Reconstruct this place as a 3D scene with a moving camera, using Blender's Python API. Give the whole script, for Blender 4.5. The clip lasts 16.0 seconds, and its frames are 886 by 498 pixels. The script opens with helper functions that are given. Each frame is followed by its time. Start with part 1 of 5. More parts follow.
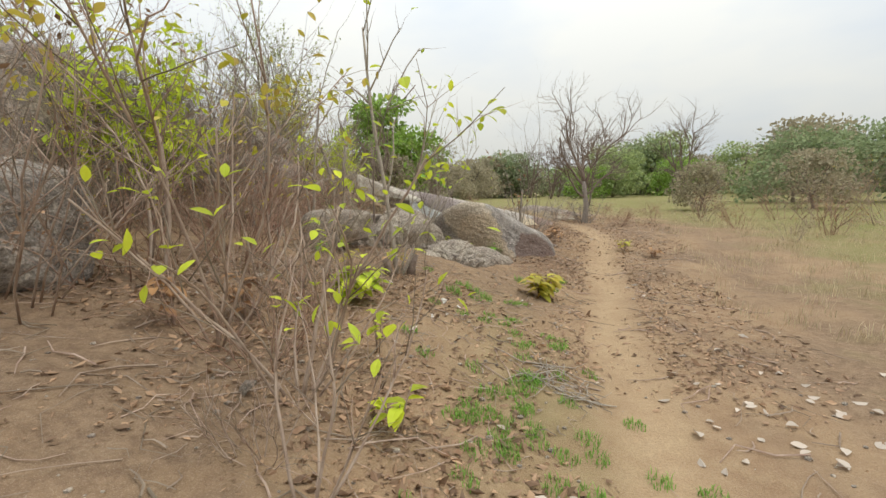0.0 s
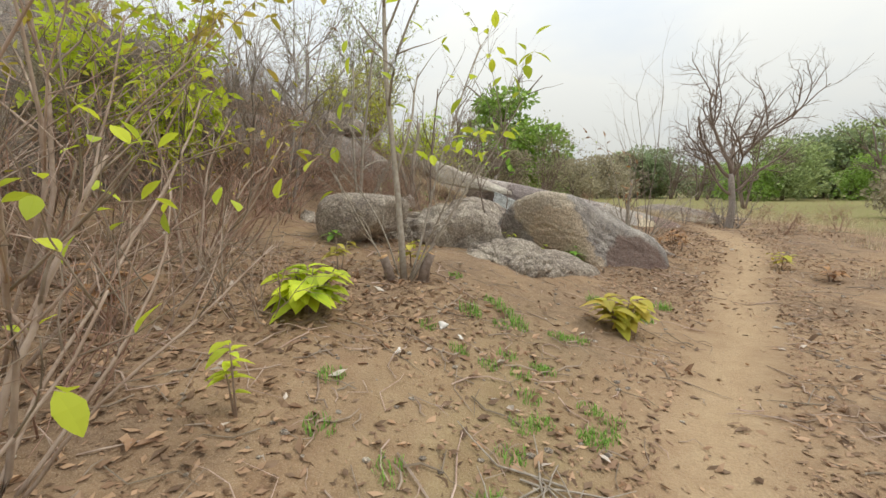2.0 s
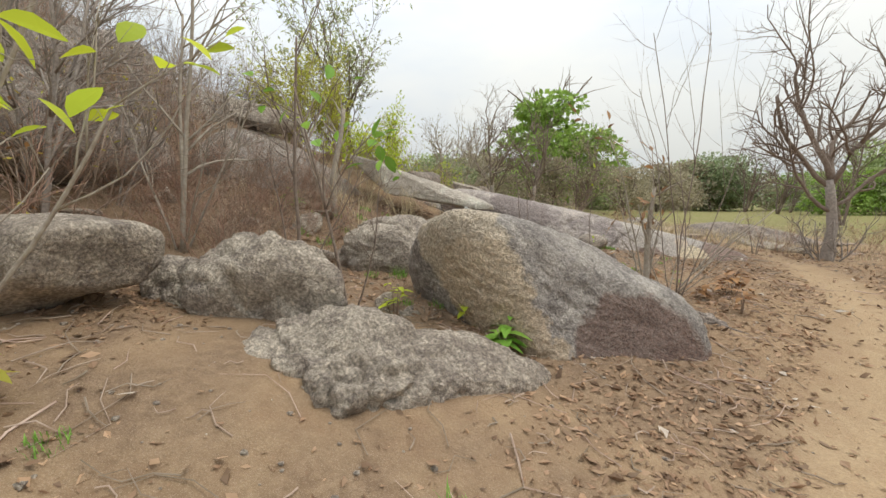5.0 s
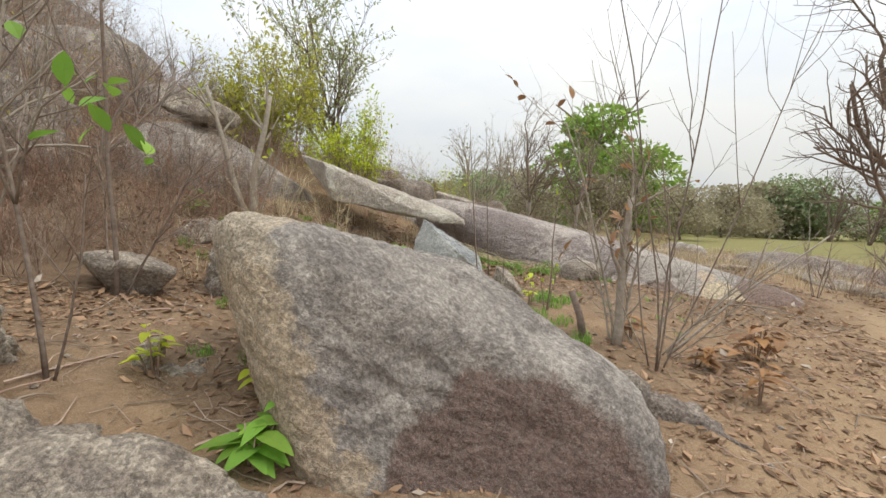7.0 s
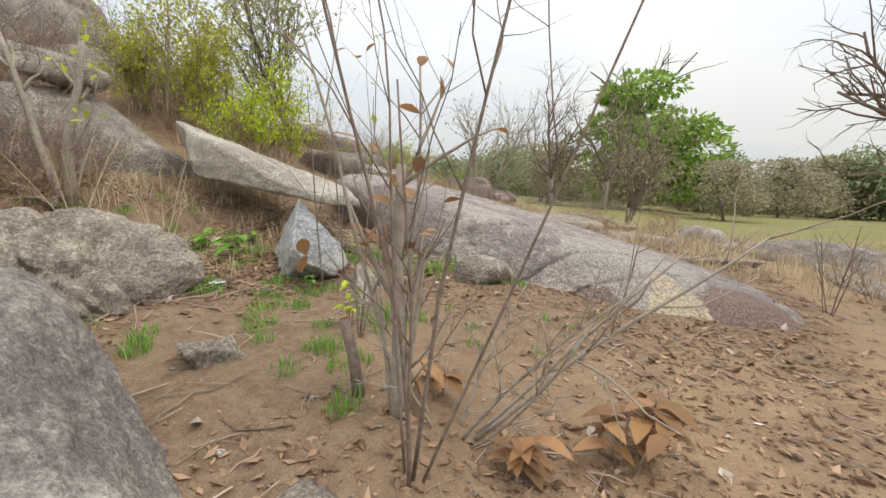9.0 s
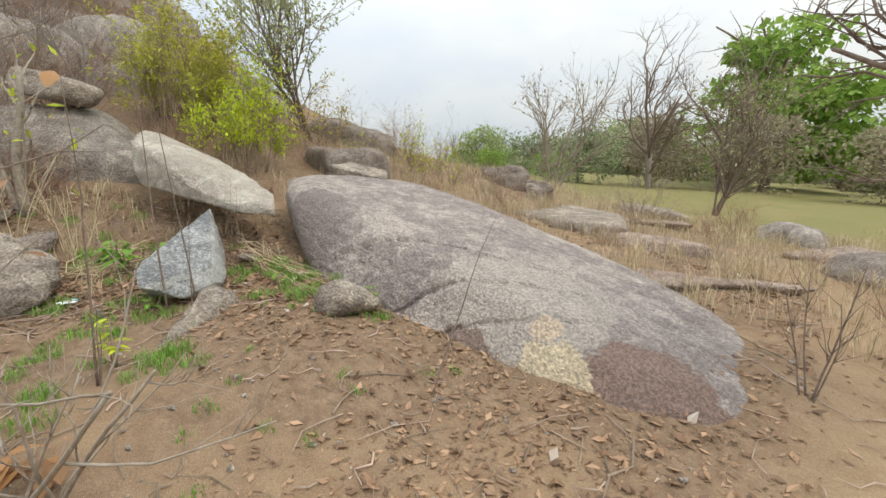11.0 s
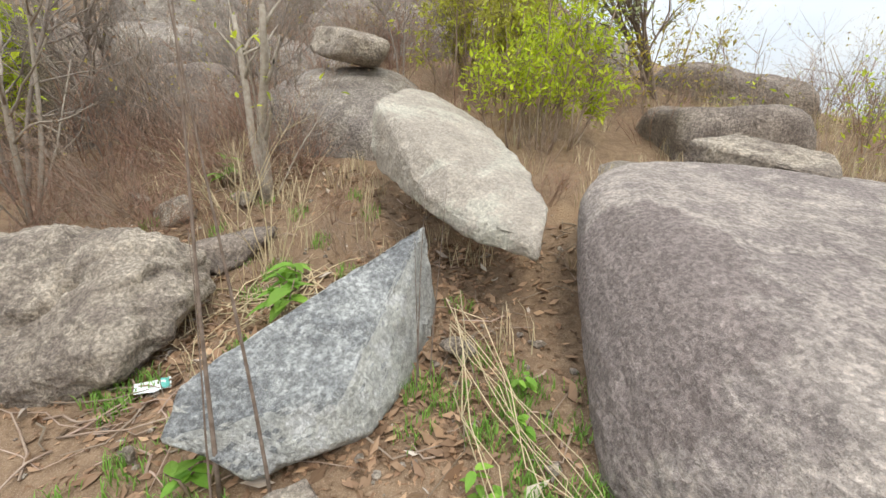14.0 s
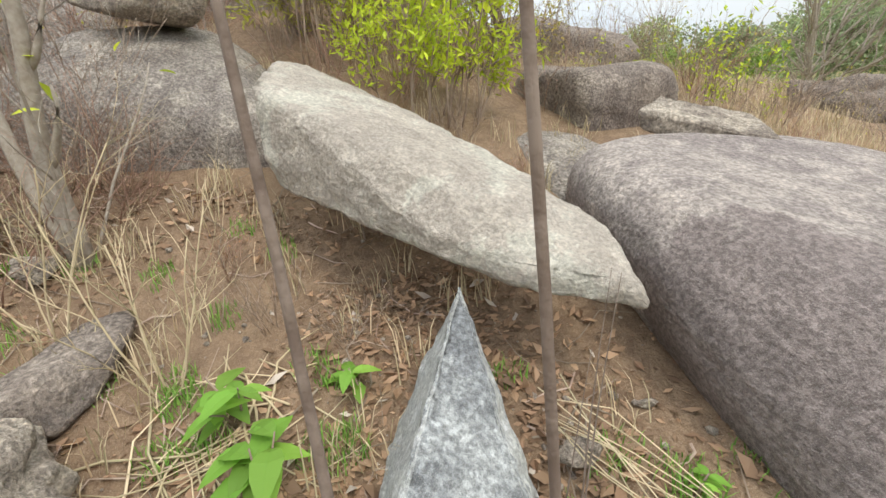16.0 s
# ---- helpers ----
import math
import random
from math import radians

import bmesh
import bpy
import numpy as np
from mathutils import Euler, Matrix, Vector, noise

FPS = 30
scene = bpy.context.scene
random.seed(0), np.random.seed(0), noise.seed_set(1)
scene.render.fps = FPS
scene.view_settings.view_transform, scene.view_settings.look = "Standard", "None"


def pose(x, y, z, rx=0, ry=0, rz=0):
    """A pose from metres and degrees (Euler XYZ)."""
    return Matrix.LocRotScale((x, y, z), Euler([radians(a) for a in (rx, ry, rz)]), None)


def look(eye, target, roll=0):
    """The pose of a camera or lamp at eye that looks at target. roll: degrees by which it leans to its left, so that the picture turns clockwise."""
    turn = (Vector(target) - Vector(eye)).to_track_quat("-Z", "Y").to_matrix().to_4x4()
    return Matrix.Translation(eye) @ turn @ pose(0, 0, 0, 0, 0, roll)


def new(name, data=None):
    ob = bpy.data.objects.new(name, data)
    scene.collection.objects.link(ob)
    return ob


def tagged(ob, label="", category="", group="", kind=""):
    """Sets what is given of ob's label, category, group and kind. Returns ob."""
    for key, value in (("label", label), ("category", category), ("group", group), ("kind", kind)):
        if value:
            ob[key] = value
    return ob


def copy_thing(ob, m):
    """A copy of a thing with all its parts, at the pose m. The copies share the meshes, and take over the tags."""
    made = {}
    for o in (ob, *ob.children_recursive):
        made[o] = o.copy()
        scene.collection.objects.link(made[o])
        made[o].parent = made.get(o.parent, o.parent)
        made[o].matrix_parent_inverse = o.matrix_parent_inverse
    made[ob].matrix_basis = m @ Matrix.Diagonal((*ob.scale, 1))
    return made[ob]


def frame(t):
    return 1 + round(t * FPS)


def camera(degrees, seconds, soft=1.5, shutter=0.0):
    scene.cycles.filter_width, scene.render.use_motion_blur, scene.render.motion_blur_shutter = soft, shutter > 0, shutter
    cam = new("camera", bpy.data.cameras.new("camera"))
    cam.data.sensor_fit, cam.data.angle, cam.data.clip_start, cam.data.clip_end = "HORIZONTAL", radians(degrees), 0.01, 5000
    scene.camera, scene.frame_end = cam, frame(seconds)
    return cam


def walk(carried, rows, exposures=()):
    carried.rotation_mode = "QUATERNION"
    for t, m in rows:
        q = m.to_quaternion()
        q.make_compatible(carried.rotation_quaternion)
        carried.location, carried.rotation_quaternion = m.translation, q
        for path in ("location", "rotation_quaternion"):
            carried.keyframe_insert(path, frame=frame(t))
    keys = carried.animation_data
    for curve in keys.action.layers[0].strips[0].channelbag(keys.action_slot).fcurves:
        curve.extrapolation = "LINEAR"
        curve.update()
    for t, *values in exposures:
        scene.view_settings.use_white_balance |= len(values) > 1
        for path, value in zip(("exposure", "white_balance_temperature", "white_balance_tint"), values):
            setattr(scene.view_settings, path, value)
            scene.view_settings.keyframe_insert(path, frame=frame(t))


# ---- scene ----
cam = camera(92.3, 16.0)
PATH = [
    (0, (0.000, 0.000, 1.650), (0.087, 1.981, 1.386), -1.8),
    (0.5, (0.221, 0.296, 1.582), (-0.013, 2.275, 1.412), -2.7),
    (1, (0.564, 0.688, 1.477), (0.301, 2.659, 1.261), 0.9),
    (1.5, (0.791, 1.177, 1.456), (0.498, 3.127, 1.122), -1.0),
    (2, (1.009, 1.672, 1.435), (0.519, 3.593, 1.173), -0.5),
    (2.5, (1.165, 2.181, 1.488), (0.445, 4.041, 1.333), 1.6),
    (3, (1.291, 2.824, 1.465), (0.674, 4.712, 1.232), -1.2),
    (3.5, (1.503, 3.294, 1.469), (0.819, 5.168, 1.325), 1.4),
    (4, (1.674, 3.865, 1.453), (0.997, 5.737, 1.251), -0.1),
    (4.2, (1.766, 4.128, 1.483), (1.199, 6.032, 1.250), -1.6),
    (6.3, (2.537, 6.337, 1.483), (1.467, 8.019, 1.318), 2.3),
    (6.5, (2.636, 6.489, 1.477), (1.583, 8.179, 1.281), 1.9),
    (7, (2.843, 7.037, 1.430), (1.880, 8.785, 1.297), 1.6),
    (7.5, (3.015, 7.602, 1.448), (2.055, 9.343, 1.227), 2.2),
    (8, (3.267, 8.214, 1.452), (2.395, 10.006, 1.277), 0.0),
    (8.5, (3.446, 8.659, 1.514), (2.442, 10.372, 1.274), -1.6),
    (8.6, (3.484, 8.784, 1.511), (2.441, 10.474, 1.275), -1.1),
    (10.8, (4.983, 10.902, 1.785), (3.702, 12.402, 1.454), 6.5),
    (11, (4.885, 11.199, 1.843), (3.380, 12.471, 1.498), 0.5),
    (11.5, (4.406, 11.693, 1.743), (2.617, 12.473, 1.304), 2.7),
    (12, (3.814, 12.061, 1.877), (1.896, 12.484, 1.499), 2.2),
    (12.5, (3.342, 12.338, 1.936), (1.385, 12.429, 1.531), 4.4),
    (13, (2.986, 12.509, 1.932), (1.027, 12.580, 1.536), 3.3),
    (13.5, (2.420, 12.505, 1.936), (0.475, 12.526, 1.469), 2.2),
    (14, (1.987, 12.431, 1.928), (0.050, 12.388, 1.431), 1.4),
    (14.5, (1.662, 12.228, 1.978), (-0.276, 12.375, 1.507), -0.2),
    (15, (1.378, 11.966, 2.124), (-0.501, 12.316, 1.535), -3.9),
    (15.5, (1.106, 11.786, 2.138), (-0.706, 12.369, 1.523), -4.7),
    (16, (0.959, 11.611, 2.159), (-0.751, 12.379, 1.463), -3.1),
]
walk(cam, [(t, look(eye, target, roll)) for t, eye, target, roll in PATH],
     [(0.0, 0.02, 7150, 7), (4.0, 0.05, 7100, 7), (8.5, 0.12, 7050, 9), (11.0, 0.14, 7000, 7), (13.5, 0.36, 6950, 8), (16.0, 0.46, 6850, 7)])

# ---- world and light: bright overcast sky with a faint soft sun ----
world = bpy.data.worlds.new("world")
scene.world = world
world.use_nodes = True
wn, wl = world.node_tree.nodes, world.node_tree.links
wn.clear()
sky = wn.new("ShaderNodeTexSky")
sky.sky_type, sky.sun_disc = "NISHITA", False
SUN_UP, SUN_AROUND = 58.0, 75.0
sky.sun_elevation, sky.sun_rotation = radians(SUN_UP), radians(SUN_AROUND)
sky.air_density, sky.dust_density = 1.0, 2.5
wco = wn.new("ShaderNodeTexCoord")
wmap = wn.new("ShaderNodeMapping")
wmap.inputs["Scale"].default_value = (1.0, 1.0, 2.6)
cloud = wn.new("ShaderNodeTexNoise")
cloud.inputs["Scale"].default_value, cloud.inputs["Detail"].default_value = 1.5, 5.0
cramp = wn.new("ShaderNodeMapRange")
cramp.inputs[1].default_value, cramp.inputs[2].default_value = 0.36, 0.62
cramp.inputs[3].default_value, cramp.inputs[4].default_value = 0.0, 1.0
cmix = wn.new("ShaderNodeMix")
cmix.data_type = "RGBA"
cmix.inputs[6].default_value = (6.95, 8.0, 9.8, 1)
cmix.inputs[7].default_value = (9.2, 9.6, 10.05, 1)
smix = wn.new("ShaderNodeMix")
smix.data_type = "RGBA"
smix.inputs[0].default_value = 0.9
bg, wout = wn.new("ShaderNodeBackground"), wn.new("ShaderNodeOutputWorld")
bg.inputs["Strength"].default_value = 0.1
wl.new(wco.outputs["Generated"], wmap.inputs["Vector"])
wl.new(wmap.outputs[0], cloud.inputs["Vector"])
wl.new(cloud.outputs[0], cramp.inputs[0])
wl.new(cramp.outputs[0], cmix.inputs[0])
wl.new(sky.outputs[0], smix.inputs[6])
up_sep = wn.new("ShaderNodeSeparateXYZ")
wl.new(wco.outputs["Generated"], up_sep.inputs[0])
lift = wn.new("ShaderNodeMapRange")
lift.inputs[1].default_value, lift.inputs[2].default_value = 0.0, 1.0
lift.inputs[3].default_value, lift.inputs[4].default_value = 0.65, 2.05
wl.new(up_sep.outputs[2], lift.inputs[0])
bright = wn.new("ShaderNodeVectorMath")
bright.operation = "SCALE"
wl.new(cmix.outputs[2], bright.inputs[0])
wl.new(lift.outputs[0], bright.inputs["Scale"])
wl.new(bright.outputs[0], smix.inputs[7])
wl.new(smix.outputs[2], bg.inputs[0])
wl.new(bg.outputs[0], wout.inputs[0])

sun = new("sun", bpy.data.lights.new("sun", "SUN"))
sun.data.energy, sun.data.angle, sun.data.color = 1.05, radians(14), (1.0, 0.95, 0.87)
around, up = radians(SUN_AROUND), radians(SUN_UP)
sun.matrix_world = look((math.sin(around) * 30 * math.cos(up), math.cos(around) * 30 * math.cos(up), 30 * math.sin(up)), (0, 0, 0))


# ---- materials ----
def shader(name, rough=0.9, spec=0.25):
    m = bpy.data.materials.new(name)
    m.use_nodes = True
    b = m.node_tree.nodes["Principled BSDF"]
    b.inputs["Roughness"].default_value = rough
    b.inputs["Specular IOR Level"].default_value = spec
    return m, m.node_tree.nodes, m.node_tree.links, b


def node(nodes, kind, **values):
    n = nodes.new(kind)
    for key, value in values.items():
        n.inputs[key.replace("_", " ")].default_value = value
    return n


def mix(nodes, links, fac, a, b, mode="MIX"):
    n = nodes.new("ShaderNodeMix")
    n.data_type, n.blend_type = "RGBA", mode
    for sock, value in ((n.inputs[0], fac), (n.inputs[6], a), (n.inputs[7], b)):
        if isinstance(value, (int, float)):
            sock.default_value = value
        elif isinstance(value, tuple):
            sock.default_value = (*value, 1)
        else:
            links.new(value, sock)
    return n.outputs[2]


def span(nodes, links, value, lo, hi, a=0.0, b=1.0):
    n = nodes.new("ShaderNodeMapRange")
    n.inputs[1].default_value, n.inputs[2].default_value = lo, hi
    n.inputs[3].default_value, n.inputs[4].default_value = a, b
    links.new(value, n.inputs[0])
    return n.outputs[0]


def noise_of(nodes, links, vec, scale, detail=4.0, rough=0.6, lo=0.35, hi=0.65):
    n = node(nodes, "ShaderNodeTexNoise", Scale=scale, Detail=detail, Roughness=rough)
    links.new(vec, n.inputs["Vector"])
    return span(nodes, links, n.outputs[0], lo, hi)


def bump(nodes, links, b, height, strength, distance):
    n = node(nodes, "ShaderNodeBump", Strength=strength, Distance=distance)
    links.new(height, n.inputs["Height"])
    links.new(n.outputs[0], b.inputs["Normal"])


def soil_material():
    m, ns, ls, b = shader("soil", 0.95, 0.12)
    co = ns.new("ShaderNodeTexCoord").outputs["Object"]
    at = ns.new("ShaderNodeAttribute")
    at.attribute_name = "cover"
    sep = ns.new("ShaderNodeSeparateColor")
    ls.new(at.outputs["Color"], sep.inputs[0])
    big = noise_of(ns, ls, co, 0.7, 5)
    mid = noise_of(ns, ls, co, 5.0, 5)
    fine = noise_of(ns, ls, co, 60.0, 4)
    grit = noise_of(ns, ls, co, 210.0, 2)
    dirt = mix(ns, ls, big, (0.265, 0.163, 0.098), (0.344, 0.228, 0.135))
    dirt = mix(ns, ls, mid, dirt, (0.391, 0.274, 0.167))
    fleck = noise_of(ns, ls, co, 11.0, 8, 0.78, 0.42, 0.6)
    litter = mix(ns, ls, fleck, (0.186, 0.121, 0.079), (0.307, 0.214, 0.140))
    dirt = mix(ns, ls, sep.outputs[2], dirt, litter)
    patch = noise_of(ns, ls, co, 0.45, 6, 0.65, 0.4, 0.6)
    grass = mix(ns, ls, patch, (0.214, 0.219, 0.070), (0.288, 0.237, 0.112))
    green = mix(ns, ls, fine, (0.177, 0.209, 0.056), (0.251, 0.251, 0.088))
    grass = mix(ns, ls, mid, grass, green)
    dirt = mix(ns, ls, sep.outputs[1], dirt, grass)
    tread = mix(ns, ls, mid, (0.437, 0.302, 0.181), (0.493, 0.358, 0.219))
    dirt = mix(ns, ls, sep.outputs[0], dirt, tread)
    dirt = mix(ns, ls, span(ns, ls, fine, 0, 1, 0.0, 0.4), dirt, (0.223, 0.144, 0.088))
    dirt = mix(ns, ls, span(ns, ls, grit, 0.6, 1, 0.0, 0.35), dirt, (0.521, 0.419, 0.316))
    ls.new(dirt, b.inputs["Base Color"])
    h = node(ns, "ShaderNodeMath")
    h.operation = "ADD"
    ls.new(fine, h.inputs[0])
    ls.new(mid, h.inputs[1])
    bump(ns, ls, b, h.outputs[0], 0.6, 0.012)
    return m


def rock_material(name, light, mid, dark, stain=0.5, patches=(), speck=0.5, streak=0.0, grainy=1.0, pitted=0.75):
    """Weathered granite. patches: (place on the rock, radius, colour, how ragged)."""
    m, ns, ls, b = shader(name, 0.88, 0.2)
    co = ns.new("ShaderNodeTexCoord").outputs["Object"]
    info = ns.new("ShaderNodeObjectInfo")
    shift = ns.new("ShaderNodeVectorMath")
    shift.operation = "SCALE"
    shift.inputs[0].default_value = (17.0, 31.0, 11.0)
    ls.new(info.outputs["Random"], shift.inputs["Scale"])
    off = ns.new("ShaderNodeVectorMath")
    ls.new(co, off.inputs[0])
    ls.new(shift.outputs[0], off.inputs[1])
    v = off.outputs[0]
    big = noise_of(ns, ls, v, 1.3, 7, 0.66, 0.43, 0.57)
    blot = noise_of(ns, ls, v, 5.0, 8, 0.74, 0.46, 0.57)
    lich = noise_of(ns, ls, v, 8.0, 8, 0.72, 0.54, 0.57)
    scale = noise_of(ns, ls, v, 30.0, 6, 0.72, 0.4, 0.6)
    fine = noise_of(ns, ls, v, 90.0, 4, 0.7)
    grain = noise_of(ns, ls, v, 260.0, 2, 0.5, 0.3, 0.7)
    col = mix(ns, ls, big, mid, light)
    crust = noise_of(ns, ls, v, 2.6, 10, 0.7, 0.53, 0.56)
    col = mix(ns, ls, span(ns, ls, crust, 0, 1, 0.0, 0.55), col, tuple(min(0.70, c * 1.3) for c in light))
    col = mix(ns, ls, span(ns, ls, blot, 0, 1, 0.0, stain), col, dark)
    col = mix(ns, ls, span(ns, ls, lich, 0, 1, 0.0, 0.85 * speck), col, tuple(min(0.72, c * 1.22) for c in light))
    if streak:
        st = ns.new("ShaderNodeMapping")
        st.inputs["Scale"].default_value = (2.5, 2.5, 0.35)
        ls.new(v, st.inputs["Vector"])
        run = noise_of(ns, ls, st.outputs[0], 3.0, 5, 0.6, 0.48, 0.62)
        col = mix(ns, ls, span(ns, ls, run, 0, 1, 0.0, streak), col, dark)
    for place, radius, colour, rag in patches:
        d = ns.new("ShaderNodeVectorMath")
        d.operation = "DISTANCE"
        ls.new(co, d.inputs[0])
        d.inputs[1].default_value = place
        add = node(ns, "ShaderNodeMath")
        add.operation = "MULTIPLY_ADD"
        wob = node(ns, "ShaderNodeTexNoise", Scale=2.2 / radius, Detail=6.0, Roughness=0.65)
        ls.new(v, wob.inputs["Vector"])
        ls.new(wob.outputs[0], add.inputs[0])
        add.inputs[1].default_value = rag * radius
        ls.new(d.outputs["Value"], add.inputs[2])
        edge = span(ns, ls, add.outputs[0], radius * (1.0 + rag * 0.5), radius * (0.9 + rag * 0.5), 0.0, 0.9)
        tone = mix(ns, ls, span(ns, ls, blot, 0, 1, 0.0, 0.3), colour, tuple(c * 0.62 for c in colour))
        col = mix(ns, ls, edge, col, tone)
    col = mix(ns, ls, span(ns, ls, scale, 0.55, 0, 0.0, 0.45 * grainy), col, tuple(c * 0.55 for c in mid))
    col = mix(ns, ls, span(ns, ls, fine, 0, 1, 0.0, 0.3 * grainy), col, tuple(c * 0.7 for c in mid))
    pit = noise_of(ns, ls, v, 46.0, 3, 0.6, 0.42, 0.58)
    cell = node(ns, "ShaderNodeTexVoronoi", Scale=85.0)
    ls.new(v, cell.inputs["Vector"])
    cs = ns.new("ShaderNodeSeparateColor")
    ls.new(cell.outputs["Color"], cs.inputs[0])
    hsv = ns.new("ShaderNodeHueSaturation")
    ls.new(col, hsv.inputs["Color"])
    ls.new(span(ns, ls, cs.outputs[0], 0, 1, 1 - 0.2 * grainy, 1 + 0.2 * grainy), hsv.inputs["Value"])
    grit_hsv = ns.new("ShaderNodeHueSaturation")
    ls.new(hsv.outputs[0], grit_hsv.inputs["Color"])
    ls.new(span(ns, ls, pit, 0, 1, 1 - 0.32 * pitted, 1 + 0.36 * pitted), grit_hsv.inputs["Value"])
    col = grit_hsv.outputs[0]
    col = mix(ns, ls, span(ns, ls, grain, 0.55, 1, 0.0, 0.35 * speck + 0.1), col, (0.62, 0.58, 0.53))
    col = mix(ns, ls, span(ns, ls, grain, 0.45, 0, 0.0, 0.32 * grainy), col, (0.07, 0.06, 0.055))
    ls.new(col, b.inputs["Base Color"])
    h = node(ns, "ShaderNodeMath")
    h.operation = "ADD"
    ls.new(scale, h.inputs[0])
    ls.new(blot, h.inputs[1])
    h2 = node(ns, "ShaderNodeMath")
    h2.operation = "MULTIPLY_ADD"
    h2.inputs[1].default_value = 1.1 * pitted
    ls.new(pit, h2.inputs[0])
    ls.new(h.outputs[0], h2.inputs[2])
    bump(ns, ls, b, h2.outputs[0], 0.75, 0.012)
    return m


def plain(name, a, c, scale=12.0, rough=0.85, relief=0.004, island=0.0):
    """Two-tone natural surface with grain; island: how much each loose piece differs."""
    m, ns, ls, b = shader(name, rough, 0.2)
    co = ns.new("ShaderNodeTexCoord").outputs["Object"]
    n = noise_of(ns, ls, co, scale, 5)
    col = mix(ns, ls, n, a, c)
    if island:
        geo = ns.new("ShaderNodeNewGeometry")
        hsv = ns.new("ShaderNodeHueSaturation")
        ls.new(col, hsv.inputs["Color"])
        ls.new(span(ns, ls, geo.outputs["Random Per Island"], 0, 1, 1 - island, 1 + island), hsv.inputs["Value"])
        ls.new(span(ns, ls, geo.outputs["Random Per Island"], 0, 1, 0.5 + 0.04 * island, 0.5 - 0.04 * island), hsv.inputs["Hue"])
        col = hsv.outputs[0]
    ls.new(col, b.inputs["Base Color"])
    if relief:
        bump(ns, ls, b, n, 0.6, relief)
    return m


def leaf_material(name, a, c, thin=0.35, island=0.3, rough=0.6, gloss=0.3):
    m, ns, ls, b = shader(name, rough, gloss)
    geo = ns.new("ShaderNodeNewGeometry")
    col = mix(ns, ls, geo.outputs["Random Per Island"], a, c)
    hsv = ns.new("ShaderNodeHueSaturation")
    ls.new(col, hsv.inputs["Color"])
    wn_ = ns.new("ShaderNodeTexWhiteNoise")
    wn_.noise_dimensions = "1D"
    ls.new(geo.outputs["Random Per Island"], wn_.inputs["W"])
    ls.new(span(ns, ls, wn_.outputs["Value"], 0, 1, 1 - island, 1 + island), hsv.inputs["Value"])
    ls.new(hsv.outputs[0], b.inputs["Base Color"])
    tr = ns.new("ShaderNodeBsdfTranslucent")
    ls.new(hsv.outputs[0], tr.inputs["Color"])
    mx = ns.new("ShaderNodeMixShader")
    mx.inputs[0].default_value = thin
    ls.new(b.outputs[0], mx.inputs[1])
    ls.new(tr.outputs[0], mx.inputs[2])
    ls.new(mx.outputs[0], ns["Material Output"].inputs[0])
    return m


SOIL = soil_material()
TAN, DARK = (0.50, 0.44, 0.375), (0.16, 0.132, 0.12)
ROCK = rock_material("weathered_granite", TAN, (0.37, 0.32, 0.285), DARK, 0.55, streak=0.3)
ROCK_PALE = rock_material("pale_granite", (0.53, 0.455, 0.37), (0.38, 0.315, 0.255), (0.19, 0.15, 0.13), 0.7)
ROCK_BROWN = rock_material("brown_granite", (0.41, 0.34, 0.285), (0.28, 0.225, 0.19), DARK, 0.5, streak=0.35)
ROCK_CRUST = rock_material("grey_crust_granite", (0.47, 0.48, 0.47), (0.30, 0.31, 0.32), (0.15, 0.16, 0.17), 0.6, speck=0.7)
ROCK_PINK = rock_material("pinkish_sheet_granite", (0.50, 0.39, 0.32), (0.39, 0.28, 0.22), (0.22, 0.17, 0.15), 0.5)
ROCK_BLUE = rock_material("split_granite", (0.64, 0.64, 0.59), (0.54, 0.54, 0.51), (0.33, 0.34, 0.34), 0.5, speck=0.8, grainy=0.7, pitted=0.45)
BARK = plain("pale_bark", (0.30, 0.25, 0.20), (0.42, 0.37, 0.31), 25.0)
BARK_DARK = plain("dark_bark", (0.17, 0.125, 0.10), (0.28, 0.22, 0.18), 25.0)
BARK_GREY = plain("grey_bark", (0.24, 0.20, 0.175), (0.36, 0.31, 0.27), 25.0)
ROCK_WHITE = plain("whitish_stone", (0.66, 0.63, 0.58), (0.74, 0.71, 0.66), 20.0, 0.8, 0.004)
TWIG = plain("dry_twig", (0.27, 0.195, 0.145), (0.43, 0.34, 0.27), 6.0, island=0.4, relief=0)
TWIG_RED = plain("red_brown_twig", (0.28, 0.17, 0.125), (0.42, 0.28, 0.205), 6.0, island=0.35, relief=0)
STRAW = plain("straw", (0.50, 0.40, 0.25), (0.60, 0.50, 0.33), 6.0, island=0.3, relief=0)
DRY_LEAF = leaf_material("dry_leaf", (0.40, 0.26, 0.16), (0.24, 0.145, 0.09), 0.1, 0.45)
PALE_LEAF = leaf_material("bleached_leaf", (0.62, 0.54, 0.46), (0.48, 0.40, 0.33), 0.1, 0.2)
RUST_LEAF = leaf_material("rust_leaf", (0.42, 0.23, 0.10), (0.30, 0.17, 0.10), 0.25, 0.3)
LIME_LEAF = leaf_material("lime_leaf", (0.62, 0.68, 0.06), (0.46, 0.58, 0.06), 0.45)
OLIVE_LEAF = leaf_material("olive_yellow_leaf", (0.47, 0.47, 0.06), (0.56, 0.42, 0.10), 0.4)
THICKET_LEAF = leaf_material("yellow_olive_leaf", (0.54, 0.56, 0.08), (0.47, 0.44, 0.12), 0.4)
GREEN_LEAF = leaf_material("green_leaf", (0.20, 0.40, 0.06), (0.29, 0.47, 0.08), 0.4)
